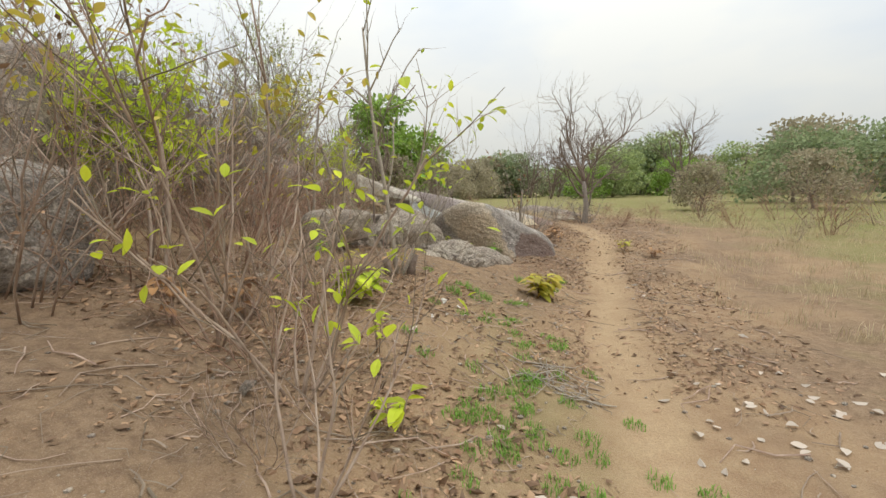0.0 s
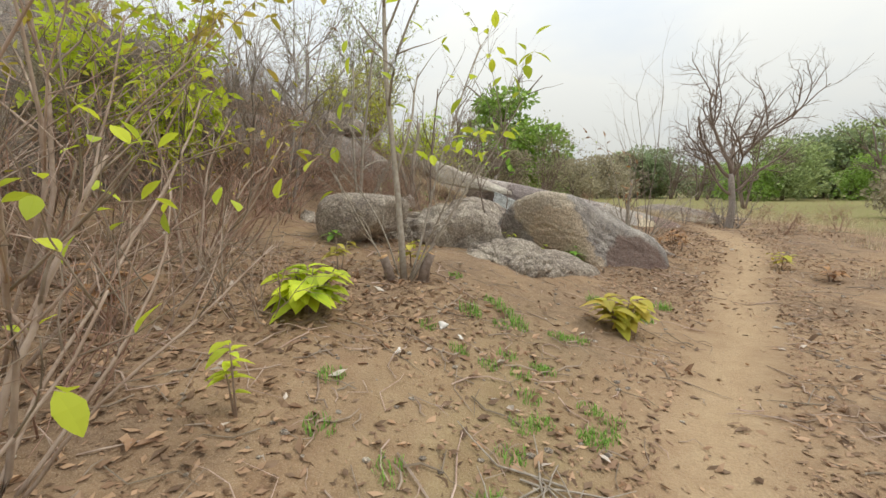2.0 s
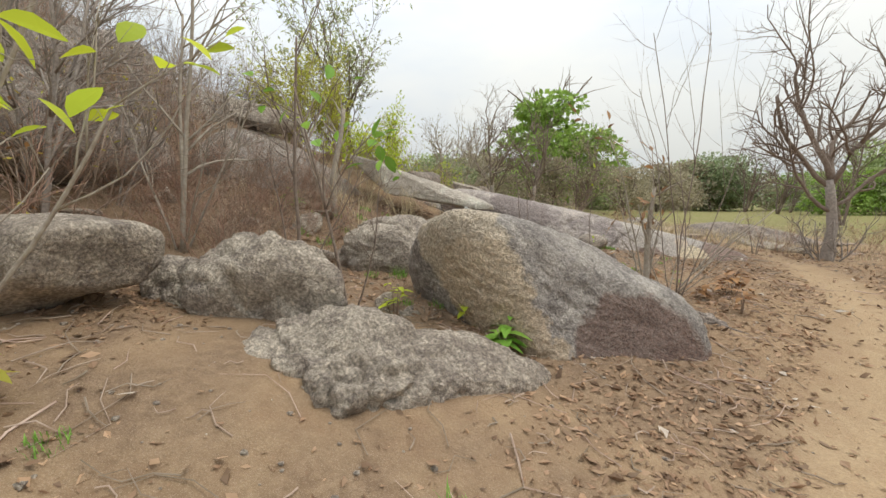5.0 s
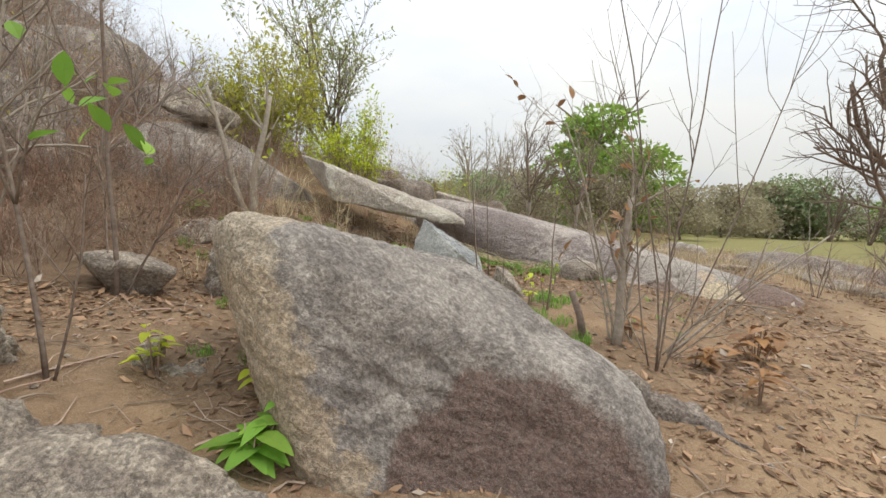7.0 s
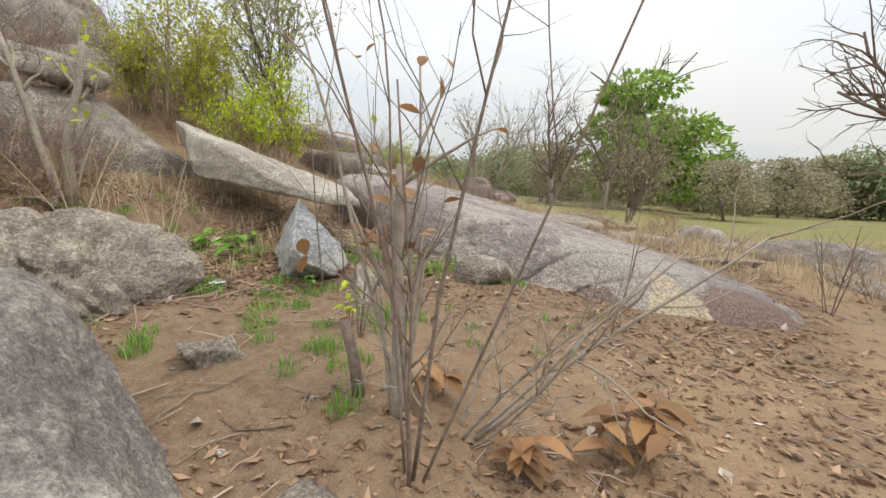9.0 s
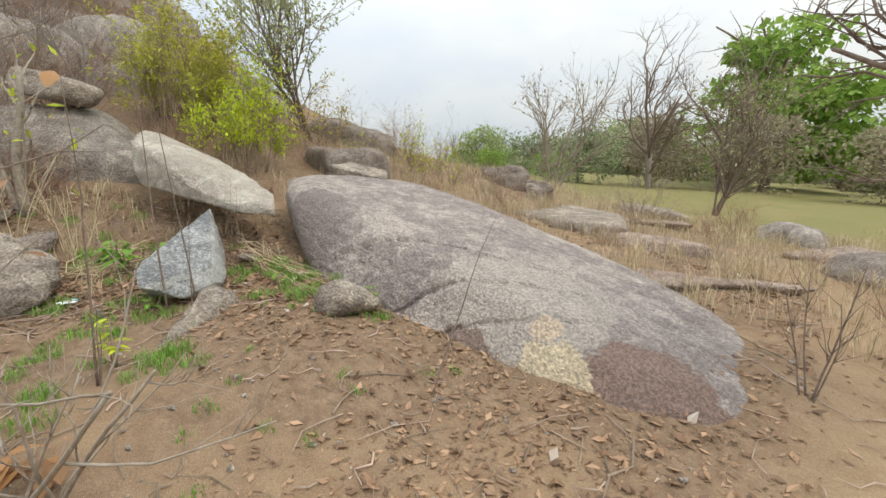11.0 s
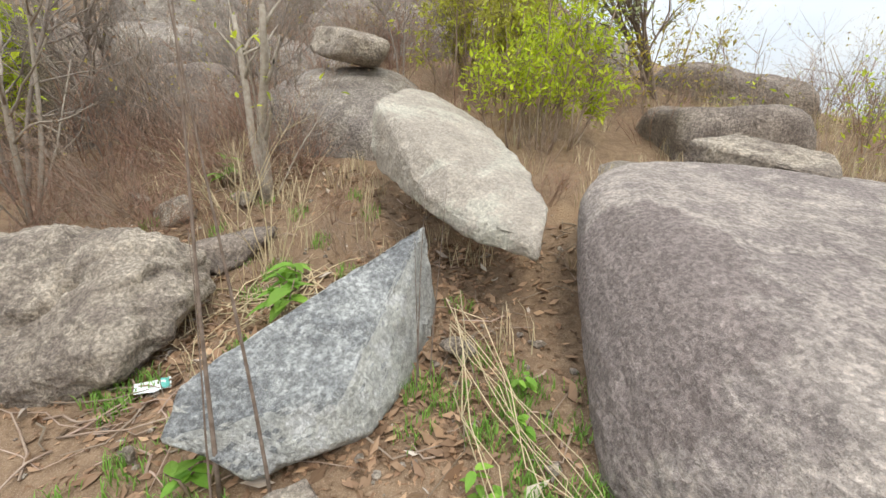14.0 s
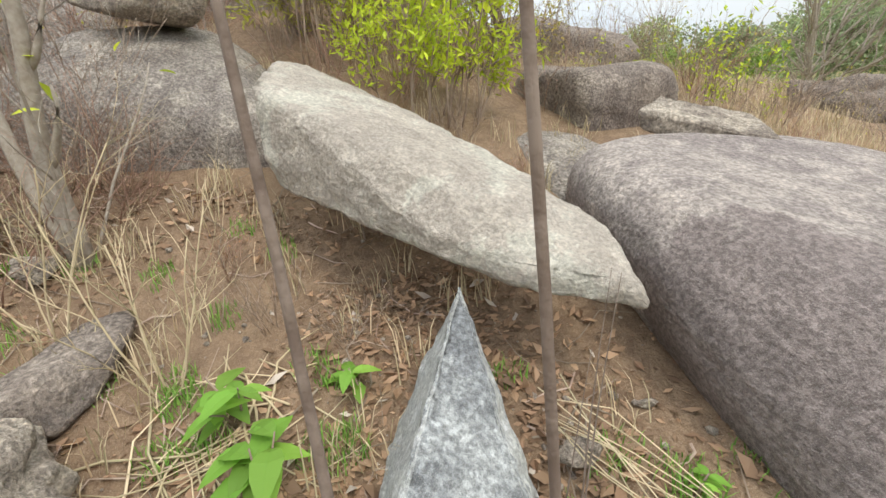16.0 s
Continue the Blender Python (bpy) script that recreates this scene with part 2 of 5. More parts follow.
TREE_LEAF = leaf_material("tree_leaf", (0.22, 0.36, 0.07), (0.33, 0.46, 0.11), 0.35)
# far leaves: distance haze is put into the colour, paler and less saturated
FAR_LEAF = leaf_material("haze_tinted_leaf", (0.33, 0.41, 0.18), (0.44, 0.50, 0.24), 0.3, 0.2, 0.95, 0.05)
FAR_DARK = leaf_material("haze_tinted_dark_leaf", (0.26, 0.33, 0.18), (0.34, 0.39, 0.22), 0.3, 0.2, 0.95, 0.05)
FAR_BROWN = leaf_material("haze_tinted_brown_leaf", (0.36, 0.32, 0.22), (0.44, 0.39, 0.28), 0.3, 0.2, 0.95, 0.05)
GREY_LEAF = leaf_material("grey_green_leaf", (0.33, 0.33, 0.19), (0.42, 0.37, 0.23), 0.3)
PALE_GREEN = leaf_material("pale_green_leaf", (0.36, 0.42, 0.20), (0.50, 0.52, 0.30), 0.4)
GRASS = leaf_material("fresh_grass", (0.17, 0.36, 0.06), (0.28, 0.45, 0.10), 0.35)
# blue-grey of the hill imitates the haze of the air in between
HAZE_TINT = plain("haze_tinted_hill", (0.30, 0.37, 0.44), (0.36, 0.43, 0.50), 0.01, 1.0, 0)
PLASTIC = plain("white_plastic", (0.74, 0.80, 0.80), (0.80, 0.84, 0.83), 30.0, 0.4, 0.002)
TEAL = plain("teal_print", (0.10, 0.42, 0.38), (0.16, 0.50, 0.44), 30.0, 0.4, 0)
CUT_WOOD = plain("fresh_cut_wood", (0.52, 0.30, 0.14), (0.60, 0.40, 0.22), 40.0)


# ---- lay of the land ----
def lerp(v, xs, ys):
    return np.interp(v, xs, ys)


def foot(y):
    """x at which the slope starts."""
    return lerp(y, [-10, 0, 3, 4.7, 7, 9, 11, 14, 18, 30], [0.2, 0.8, 1.35, 1.9, 2.75, 3.6, 4.7, 6.0, 7.0, 9.0])


def trail(y):
    """x of the trodden trail."""
    return lerp(y, [-20, 0, 2.1, 4.4, 6.6, 8.2, 9.4, 10.7, 12, 14, 16, 20, 26, 40], [-1.5, 1.0, 1.4, 2.05, 3.0, 3.55, 4.0, 4.6, 4.9, 5.0, 4.6, 3.6, 2.0, -2.0])


def lattice(ix, iy, seed):
    h = (ix * 374761393 + iy * 668265263 + seed * 974634777) & 0x7FFFFFFF
    h = ((h ^ (h >> 13)) * 1274126177) & 0x7FFFFFFF
    return ((h ^ (h >> 16)) & 0xFFFF) / 65535.0


def value2(x, y, seed=0):
    ix, iy = np.floor(x).astype(np.int64), np.floor(y).astype(np.int64)
    fx, fy = x - ix, y - iy
    fx, fy = fx * fx * (3 - 2 * fx), fy * fy * (3 - 2 * fy)
    a, b = lattice(ix, iy, seed), lattice(ix + 1, iy, seed)
    c, d = lattice(ix, iy + 1, seed), lattice(ix + 1, iy + 1, seed)
    return (a + (b - a) * fx) * (1 - fy) + (c + (d - c) * fx) * fy - 0.5


def value3(p, seed=0):
    z = p[:, 2]
    iz = np.floor(z).astype(np.int64)
    f = z - iz
    f = f * f * (3 - 2 * f)
    out = np.zeros(len(p))
    for k in np.unique(iz):
        for step, w in ((0, 1 - f), (1, f)):
            m = iz == k
            out[m] += w[m] * value2(p[m, 0], p[m, 1], seed + 57 * int(k + step))
    return out


def fbm3(p, seed, octaves=4, gain=0.5):
    out, amp = np.zeros(len(p)), 1.0
    for o in range(octaves):
        out += amp * value3(p * 2.0**o + 13.7 * o + 101.3, seed + o)
        amp *= gain
    return out


def rise(x, y):
    """Smooth height of the ground."""
    d = foot(y) - x
    k = lerp(y, [5, 7, 9.5, 11, 14, 18], [1, 0.9, 0.55, 0.4, 0.4, 0.6])
    dd = np.maximum(d, 0)
    dd = dd - (1 - k) * np.minimum(dd, 5)
    s = lerp(dd, [0, 0.6, 1, 1.7, 3, 4.5, 6.5, 9, 12, 16, 22, 32, 60], [0, 0.1, 0.2, 0.4, 0.7, 1.0, 1.6, 2.6, 3.9, 5.5, 9.4, 13.5, 15.5])
    base = lerp(y, [6, 9, 11, 14], [0, 0.1, 0.3, 0.4]) * lerp(d, [-6, -1], [0.4, 1])
    shelf = 0.5 * lerp(x, [-3.2, -1.2], [1, 0]) * lerp(y, [7.5, 9.5, 13, 14.5], [0, 1, 1, 0.3])
    return base + shelf + s * lerp(y, [-40, -8, 13, 15.5, 18, 26, 40], [0.5, 1, 1, 0.85, 0.6, 0.2, 0.12])


def ground_z(x, y):
    x, y = np.atleast_1d(np.asarray(x, float)), np.atleast_1d(np.asarray(y, float))
    near = np.exp(-((np.hypot(x - 1, y - 7) / 22) ** 4))
    bumps = 0.10 * value2(x * 0.9, y * 0.9, 3) + 0.05 * value2(x * 2.3, y * 2.3, 5) + 0.022 * value2(x * 6.1, y * 6.1, 7)
    worn = np.exp(-(((x - trail(y)) / 0.45) ** 2))
    return rise(x, y) + bumps * near * (1 - 0.75 * worn) - 0.035 * worn * near


def gz(x, y):
    return float(ground_z(x, y)[0])


# ---- mesh helpers ----
def mesh_of(name, verts, faces, material, smooth=True):
    me = bpy.data.meshes.new(name)
    me.from_pydata(verts.tolist() if isinstance(verts, np.ndarray) else verts, [], faces.tolist() if isinstance(faces, np.ndarray) else faces)
    me.materials.append(material)
    if smooth:
        me.polygons.foreach_set("use_smooth", np.ones(len(me.polygons), bool))
    me.update()
    return me


def part(name, me, parent, label=""):
    ob = new(name, me)
    ob.parent = parent
    return tagged(ob, label)


def empty(name, x, y, z=None, turn=0.0):
    ob = new(name)
    ob.empty_display_size = 0.1
    ob.matrix_world = pose(x, y, gz(x, y) if z is None else z, 0, 0, turn)
    return ob


class Heap:
    """Collects vertices and faces of one mesh."""

    def __init__(self):
        self.v, self.f, self.n = [], [], 0

    def add(self, verts, faces):
        self.v.append(np.asarray(verts, float))
        self.f.extend([tuple(i + self.n for i in f) for f in faces])
        self.n += len(verts)

    def mesh(self, name, material, smooth=True):
        return mesh_of(name, np.concatenate(self.v) if self.v else np.zeros((0, 3)), self.f, material, smooth)


def frame_of(d):
    d = d / (np.linalg.norm(d) + 1e-9)
    a = np.array([0, 0, 1.0]) if abs(d[2]) < 0.9 else np.array([1.0, 0, 0])
    u = np.cross(d, a)
    u /= np.linalg.norm(u)
    return d, u, np.cross(u, d)


def tube(heap, pts, radii, sides=5):
    pts = np.asarray(pts, float)
    rings = []
    for i, p in enumerate(pts):
        d, u, w = frame_of(pts[min(i + 1, len(pts) - 1)] - pts[max(i - 1, 0)])
        a = np.arange(sides) * 2 * np.pi / sides
        rings.append(p + radii[i] * (np.cos(a)[:, None] * u + np.sin(a)[:, None] * w))
    faces = [(i * sides + k, i * sides + (k + 1) % sides, (i + 1) * sides + (k + 1) % sides, (i + 1) * sides + k) for i in range(len(pts) - 1) for k in range(sides)]
    faces += [tuple(range(sides))[::-1], tuple((len(pts) - 1) * sides + k for k in range(sides))]
    heap.add(np.concatenate(rings), faces)


def leaf(heap, at, d, up, size, wide=0.45, fold=0.12):
    """A small folded leaf of four triangles."""
    d, u, w = frame_of(np.asarray(d, float))
    s = np.cross(d, up)
    s = s / (np.linalg.norm(s) + 1e-6)
    nrm = np.cross(s, d)
    m = at + d * size * 0.5 - nrm * size * fold
    heap.add([at, at + d * size * 0.45 + s * size * wide * 0.5, at + d * size * 0.45 - s * size * wide * 0.5, at + d * size - nrm * size * fold, m], [(0, 2, 4), (0, 4, 1), (4, 2, 3), (4, 3, 1)])


def broad_leaf(heap, at, d, up, size, wide=0.55, droop=0.3, cup=0.12):
    """A large leaf with a midrib, rounded outline and droop."""
    d, _, _ = frame_of(np.asarray(d, float))
    s = np.cross(d, up)
    s = s / (np.linalg.norm(s) + 1e-6)
    nrm = np.cross(s, d)
    vs, fs = [], []
    for i, (f, w) in enumerate(((0.0, 0.03), (0.2, 0.32), (0.45, 0.5), (0.7, 0.42), (0.88, 0.22), (1.0, 0.02))):
        c = at + d * size * f - nrm * size * droop * f * f
        vs += [c + s * size * wide * w + nrm * size * cup * w, c, c - s * size * wide * w + nrm * size * cup * w]
        if i:
            o = 3 * i
            fs += [(o - 3, o - 2, o + 1, o), (o - 2, o - 1, o + 2, o + 1)]
    heap.add(vs, fs)


def unit(rng):
    v = rng.normal(size=3)
    return v / np.linalg.norm(v)


def grow(rng, wood, tips, at, d, length, radius, level, rules, sides=5):
    """A limb and its branches. rules[level]: bits, wander, lift, (children, spread, shrink, from where)."""
    bits, wander, lift, kids, spread, shrink, start = rules[level]
    pts, dirs = [np.array(at, float)], []
    d = np.array(d, float)
    end = 0.18 if level == len(rules) - 1 else 0.45
    for i in range(bits):
        d = d + rng.normal(size=3) * wander + np.array([0, 0, lift])
        d /= np.linalg.norm(d)
        pts.append(pts[-1] + d * length / bits)
        dirs.append(d.copy())
    radii = [radius * (1 - (1 - end) * i / bits) for i in range(bits + 1)]
    tube(wood, pts, radii, max(3, sides))
    if level + 1 < len(rules):
        for _ in range(kids):
            f = start + (1 - start) * rng.random()
            i = min(int(f * bits), bits - 1)
            base = pts[i] + (pts[i + 1] - pts[i]) * (f * bits - i)
            a, u, w = frame_of(dirs[i])
            ang = rng.random() * 2 * np.pi
            sp = spread * (0.6 + 0.8 * rng.random())
            nd = a * math.cos(sp) + (u * math.cos(ang) + w * math.sin(ang)) * math.sin(sp)
            grow(rng, wood, tips, base, nd, length * shrink * (0.6 + 0.7 * rng.random()), radii[i] * 0.62, level + 1, rules, sides - 1)
    if level >= len(rules) - 2:
        for i in range(1, bits + 1):
            tips.append((pts[i], dirs[i - 1]))


ICO = {}


def ico(level):
    if level not in ICO:
        bm = bmesh.new()
        bmesh.ops.create_icosphere(bm, subdivisions=level, radius=1.0)
        ICO[level] = (np.array([v.co[:] for v in bm.verts]), [tuple(v.index for v in f.verts) for f in bm.faces])
        bm.free()
    return ICO[level]


def rock(name, at, half, turn=(0, 0, 0), power=2.4, cuts=(), seed=0, rough=0.12, grit=0.012, level=5, material=None, label="", category="boulder", group="", keen=9, cracks=(), facets=9, crag=0.0):
    """A boulder: a rounded block of half-sizes in metres, cut by planes (normal, distance) in its own axes, with lumps and grit."""
    dirs, faces = ico(level)
    d = dirs * np.array(half)
    d /= np.linalg.norm(d, axis=1, keepdims=True)
    inv = (np.abs(d / np.array(half)) ** power).sum(1) ** (1 / power)
    acc = inv**keen
    for n, dist in cuts:
        n = np.array(n, float) / np.linalg.norm(n)
        acc += np.maximum(d @ n / dist, 0) ** keen
    rng = np.random.default_rng(seed + 900)
    for _ in range(facets):
        n = unit(rng) * np.array([1, 1, 0.8])
        n /= np.linalg.norm(n)
        reach = 1 / float((np.abs(n / np.array(half)) ** power).sum() ** (1 / power))
        acc += np.maximum(d @ n / (reach * (0.78 + 0.2 * rng.random())), 0) ** (keen * 1.6)
    r = acc ** (-1 / keen)
    size = float(np.mean(half))
    p = d * r[:, None]
    r = r * (1 + rough * fbm3(p / size * 1.1, seed * 7 + 1, 3)) + size * rough * 0.35 * np.abs(fbm3(p / size * 3.1, seed * 7 + 2, 3)) - 2.2 * grit * np.abs(fbm3(p * np.array([5.0, 5.0, 9.0]), seed * 7 + 3, 4, 0.6)) + grit * 0.6 * fbm3(p * 26.0, seed * 7 + 4, 2)
    if crag:
        r = r - size * crag * np.maximum(0, 0.12 - np.abs(fbm3(d * 1.5 + 3.3, seed * 7 + 9, 3, 0.45))) * 1.6
    p = d * r[:, None]
    for n, dist, width, deep in cracks:
        n = np.array(n, float) / np.linalg.norm(n)
        off = p @ n - dist + 0.07 * fbm3(p * 2.2, seed + 77, 3)
        p = p - d * (deep * np.exp(-((off / width) ** 2)))[:, None]
    ob = new(name, mesh_of(name, p, faces, material or ROCK))
    ob.matrix_world = pose(*at, *turn)
    return tagged(ob, label, category, group)


def block(name, corners, seed, material, label, category, lump=0.03, bevel=0.04, crust=None):
    """A split block of stone: the hull of its few corners, worn along the edges."""
    centre = np.mean(corners, axis=0)
    bm = bmesh.new()
    for c in corners:
        bm.verts.new(Vector(np.array(c) - centre))
    hull = bmesh.ops.convex_hull(bm, input=bm.verts)
    bmesh.ops.delete(bm, geom=[v for v in bm.verts if not v.link_faces], context="VERTS")
    bmesh.ops.triangulate(bm, faces=bm.faces)
    bmesh.ops.bevel(bm, geom=list(bm.edges), offset=bevel * 0.5, segments=1, affect="EDGES", clamp_overlap=True)
    bmesh.ops.triangulate(bm, faces=bm.faces)
    for _ in range(5):
        long = [e for e in bm.edges if e.calc_length() > 0.035]
        if len(long) and len(bm.verts) < 9000:
            bmesh.ops.subdivide_edges(bm, edges=long, cuts=1)
            bmesh.ops.triangulate(bm, faces=bm.faces)
    bmesh.ops.recalc_face_normals(bm, faces=bm.faces)
    bm.normal_update()
    p = np.array([v.co[:] for v in bm.verts])
    n = np.array([v.normal[:] for v in bm.verts])
    p = p + n * (lump * fbm3(p * 3.0, seed, 3) + 0.022 * fbm3(p * 11.0, seed + 5, 3) - 0.006)[:, None]
    faces = [tuple(v.index for v in f.verts) for f in bm.faces]
    bm.free()
    me = mesh_of(name, p, faces, material)
    if crust:
        way, other = crust
        way = Vector(way).normalized()
        me.materials.append(other)
        rag = fbm3(p * 7.0, seed + 9, 3)
        for f in me.polygons:
            if f.normal.dot(way) + 0.22 * rag[f.vertices[0]] > 0.86:
                f.material_index = 1
    ob = new(name, me)
    ob.location = centre
    return tagged(ob, label, category)


# ---- the ground: one sheet out to the horizon ----
def stretch(lo, hi, fine, core_lo, core_hi):
    core = np.arange(core_lo, core_hi, fine)
    up_, dn, s = [core[-1]], [core[0]], fine
    while up_[-1] < hi or dn[-1] > lo:
        s *= 1.13
        up_.append(up_[-1] + s)
        dn.append(dn[-1] - s)
    return np.concatenate([dn[:0:-1], core, up_[1:]])


gx, gy = stretch(-1500, 1500, 0.07, -4.5, 7.0), stretch(-1500, 1500, 0.07, -0.5, 16.5)
GX, GY = np.meshgrid(gx, gy)
fx, fy = GX.ravel(), GY.ravel()
nx, ny = len(gx), len(gy)
idx = np.arange(nx * ny).reshape(ny, nx)
gf = np.stack([idx[:-1, :-1], idx[:-1, 1:], idx[1:, 1:], idx[1:, :-1]], -1).reshape(-1, 4)
gme = mesh_of("ground", np.stack([fx, fy, ground_z(fx, fy)], 1), gf, SOIL)
cover = gme.attributes.new("cover", "FLOAT_COLOR", "POINT")
ragged = value2(fx * 0.8, fy * 0.8, 11) + 0.6 * value2(fx * 2.7, fy * 2.7, 12) + 0.4 * value2(fx * 7, fy * 7, 13)
off = fx - trail(fy)
tread = np.clip(1.25 - np.abs(off + 0.12 * value2(fx * 0, fy * 1.1, 21)) / 0.42 + 0.8 * ragged, 0, 1) * lerp(fy, [11.5, 15, 22], [0.95, 0.6, 0.2])
field = np.clip((off - 2.4 - 0.9 * lerp(fy, [0, 8], [0.3, 1]) + 3.2 * ragged) / 2.2, 0, 1)
field = np.maximum(field * lerp(off, [1, 9], [0.45, 1]), np.clip((fy - 19 + 3 * ragged) / 6, 0, 1))
grassy = np.exp(-(((fx - 0.75) / 0.55) ** 2 + ((fy - 3.2) / 1.9) ** 2)) * 0.55
field = np.maximum(field, np.clip(grassy + 0.9 * ragged * grassy, 0, 1) * 0.7)
litter = np.clip(0.35 + 1.7 * ragged + lerp(foot(fy) - fx, [-3, -1, 0, 1.5, 3], [0.45, 0.2, -0.25, 0.2, 0.6]), 0, 1)
cover.data.foreach_set("color", np.stack([tread, field, litter, np.ones_like(litter)], 1).astype(np.float32).ravel())
ground = tagged(new("ground", gme), "dry reddish soil with a trodden trail, leaf litter and patchy grass", "ground", kind="structure")

# ---- the rocks ----
RED = (0.165, 0.095, 0.074)
ROCK_A = rock_material("red_patched_granite", (0.43, 0.385, 0.34), (0.30, 0.265, 0.24), (0.15, 0.13, 0.125), 0.55, [((-1.25, -0.6, 0.3), 0.62, (0.62, 0.51, 0.38), 1.0), ((-0.8, -0.8, -0.1), 0.6, (0.64, 0.50, 0.35), 1.0), ((-0.3, -0.85, -0.35), 0.52, (0.56, 0.43, 0.30), 1.2), ((0.75, -0.6, 0.12), 0.62, RED, 0.6), ((1.2, -0.3, 0.0), 0.5, RED, 0.7), ((1.05, 0.2, 0.72), 0.3, (0.58, 0.54, 0.49), 1.3)], 0.7, grainy=0.6, pitted=0.6)
ROCK_D = rock_material("yellow_patched_granite", (0.50, 0.432, 0.385), (0.35, 0.295, 0.275), (0.19, 0.155, 0.147), 0.45, [((-1.2, -1.1, 0.5), 0.7, (0.29, 0.235, 0.22), 1.6), ((1.35, -0.35, 0.75), 0.7, (0.55, 0.49, 0.43), 0.9), ((1.25, -0.9, 0.3), 0.3, (0.27, 0.18, 0.14), 1.2), ((2.4, -0.5, 0.45), 0.5, (0.28, 0.175, 0.135), 1.1), ((1.89, -0.69, 0.48), 0.27, (0.82, 0.68, 0.46), 1.1), ((1.67, -0.51, 0.7), 0.12, (0.74, 0.58, 0.42), 1.0), ((-1.14, -0.56, 0.62), 0.12, (0.62, 0.54, 0.45), 1.3)], 0.6, grainy=0.6, pitted=0.65)
rock("boulder", (1.477, 9.07, 0.443), (1.571, 0.847, 0.821), (0, 27.3, 17.2), 3.2, [((0, -0.75, 0.65), 1.099), ((-0.5, -0.6, -0.7), 0.665), ((-0.8, -0.6, 0.1), 1.759)], 3, 0.08, 0.022, 7, ROCK_A, "long grey whaleback boulder with a dark red-brown worn patch", group="hillside boulders")
rock("boulder", (0.62, 7.13, 0.29), (1.707, 0.47, 0.62), (-16, 10.1, 29.9), 2.6, [((0.2, -0.7, 0.7), 0.434)], 5, 0.2, 0.035, 7, ROCK_PALE, "low pale granite outcrop beside the trail, dark on top", group="hillside boulders", crag=0.4, facets=18, cracks=[((0.5, 0.85, 0.1), 0.12, 0.02, 0.05), ((0.9, -0.3, 0.2), -0.3, 0.02, 0.05)])
rock("boulder", (-0.429, 7.57, 0.586), (1.468, 0.483, 0.748), (-5.2, 21.4, 5.5), 2.6, [((-0.5, -0.6, 0.7), 0.634)], 8, 0.2, 0.035, 6, ROCK_PALE, "rough pale granite boulder half sunk in the slope", group="hillside boulders", crag=0.4, facets=18)
rock("boulder", (-0.95, 7.45, 0.72), (0.7, 0.5, 0.36), (0, 10, 10), 2.8, [], 141, 0.2, 0.035, 5, ROCK_PALE, "rough pale outcrop half sunk in the slope", group="hillside boulders", crag=0.4, facets=18)
rock("boulder", (0.35, 8.35, 0.42), (0.4, 0.28, 0.28), (0, 14, 25), 2.8, [], 142, 0.2, 0.035, 5, ROCK_PALE, "rough pale outcrop half sunk in the slope", group="hillside boulders", crag=0.4, facets=18)

rock("boulder", (2.95, 9.85, 0.16), (0.9, 0.24, 0.22), (0, 18, -30), 2.6, [], 144, 0.25, 0.04, 5, ROCK_BROWN, "low brown ridge of rock beside the whaleback", group="hillside boulders", crag=0.3, facets=14)
rock("boulder", (-1.33, 6.8, 1.08), (0.62, 0.48, 0.40), (0, 4, 12), 3.0, [((0, 0, 1), 0.36)], 9, 0.10, 0.012, 5, ROCK_PALE, "flat-topped pale boulder resting on the slope", group="hillside boulders")
rock("boulder", (-3.25, 3.2, 1.49), (0.82, 0.55, 0.69), (0, 6.8, 66.8), 2.6, [((0.6, -0.7, 0.2), 0.923)], 12, 0.2, 0.03, 6, ROCK, "large grey boulder overhanging a hollow beside the brushwood", group="hillside boulders")
rock("boulder", (-5.0, 4.4, 2.1), (1.25, 1.1, 1.2), (0, 0, 30), 2.6, [((0.6, -0.7, 0.2), 0.9)], 11, 0.2, 0.03, 5, ROCK_BROWN, "large brown boulder above the brushwood", group="hillside boulders")
rock("boulder", (-4.9, 6.1, 2.25), (1.3, 1.1, 1.35), (0, 10, 50), 2.6, [((0.5, -0.8, 0.1), 0.95)], 10, 0.2, 0.03, 5, ROCK_BROWN, "large brown boulder high on the slope", group="hillside boulders")
rock("boulder", (-6.2, 7.0, 2.45), (1.5, 1.2, 1.2), (8, 0, 40), 2.8, [((0.5, -0.8, 0.1), 1.0)], 13, 0.2, 0.03, 5, ROCK, "large grey boulder high on the slope", group="hillside boulders")
rock("boulder", (-4.6, 8.6, 2.35), (1.3, 0.9, 0.6), (0, 18, 20), 2.5, [], 14, 0.14, 0.02, 5, ROCK_BROWN, "brown boulder high on the slope", group="hillside boulders")
rock("boulder", (-3.309, 11.303, 1.518), (1.695, 1.579, 0.857), (2.6, 36.5, 7.6), 2.5, [((0.8, -0.4, 0.5), 0.578)], 15, 0.09, 0.015, 6, ROCK, "rounded grey boulder that carries a capstone", group="hillside boulders")
rock("capstone", (-3.936, 11.058, 3.06), (0.658, 0.69, 0.19), (-7.6, 10.3, 15.3), 3.0, [], 16, 0.12, 0.015, 5, ROCK_PALE, "flattened capstone lying on a rounded boulder")
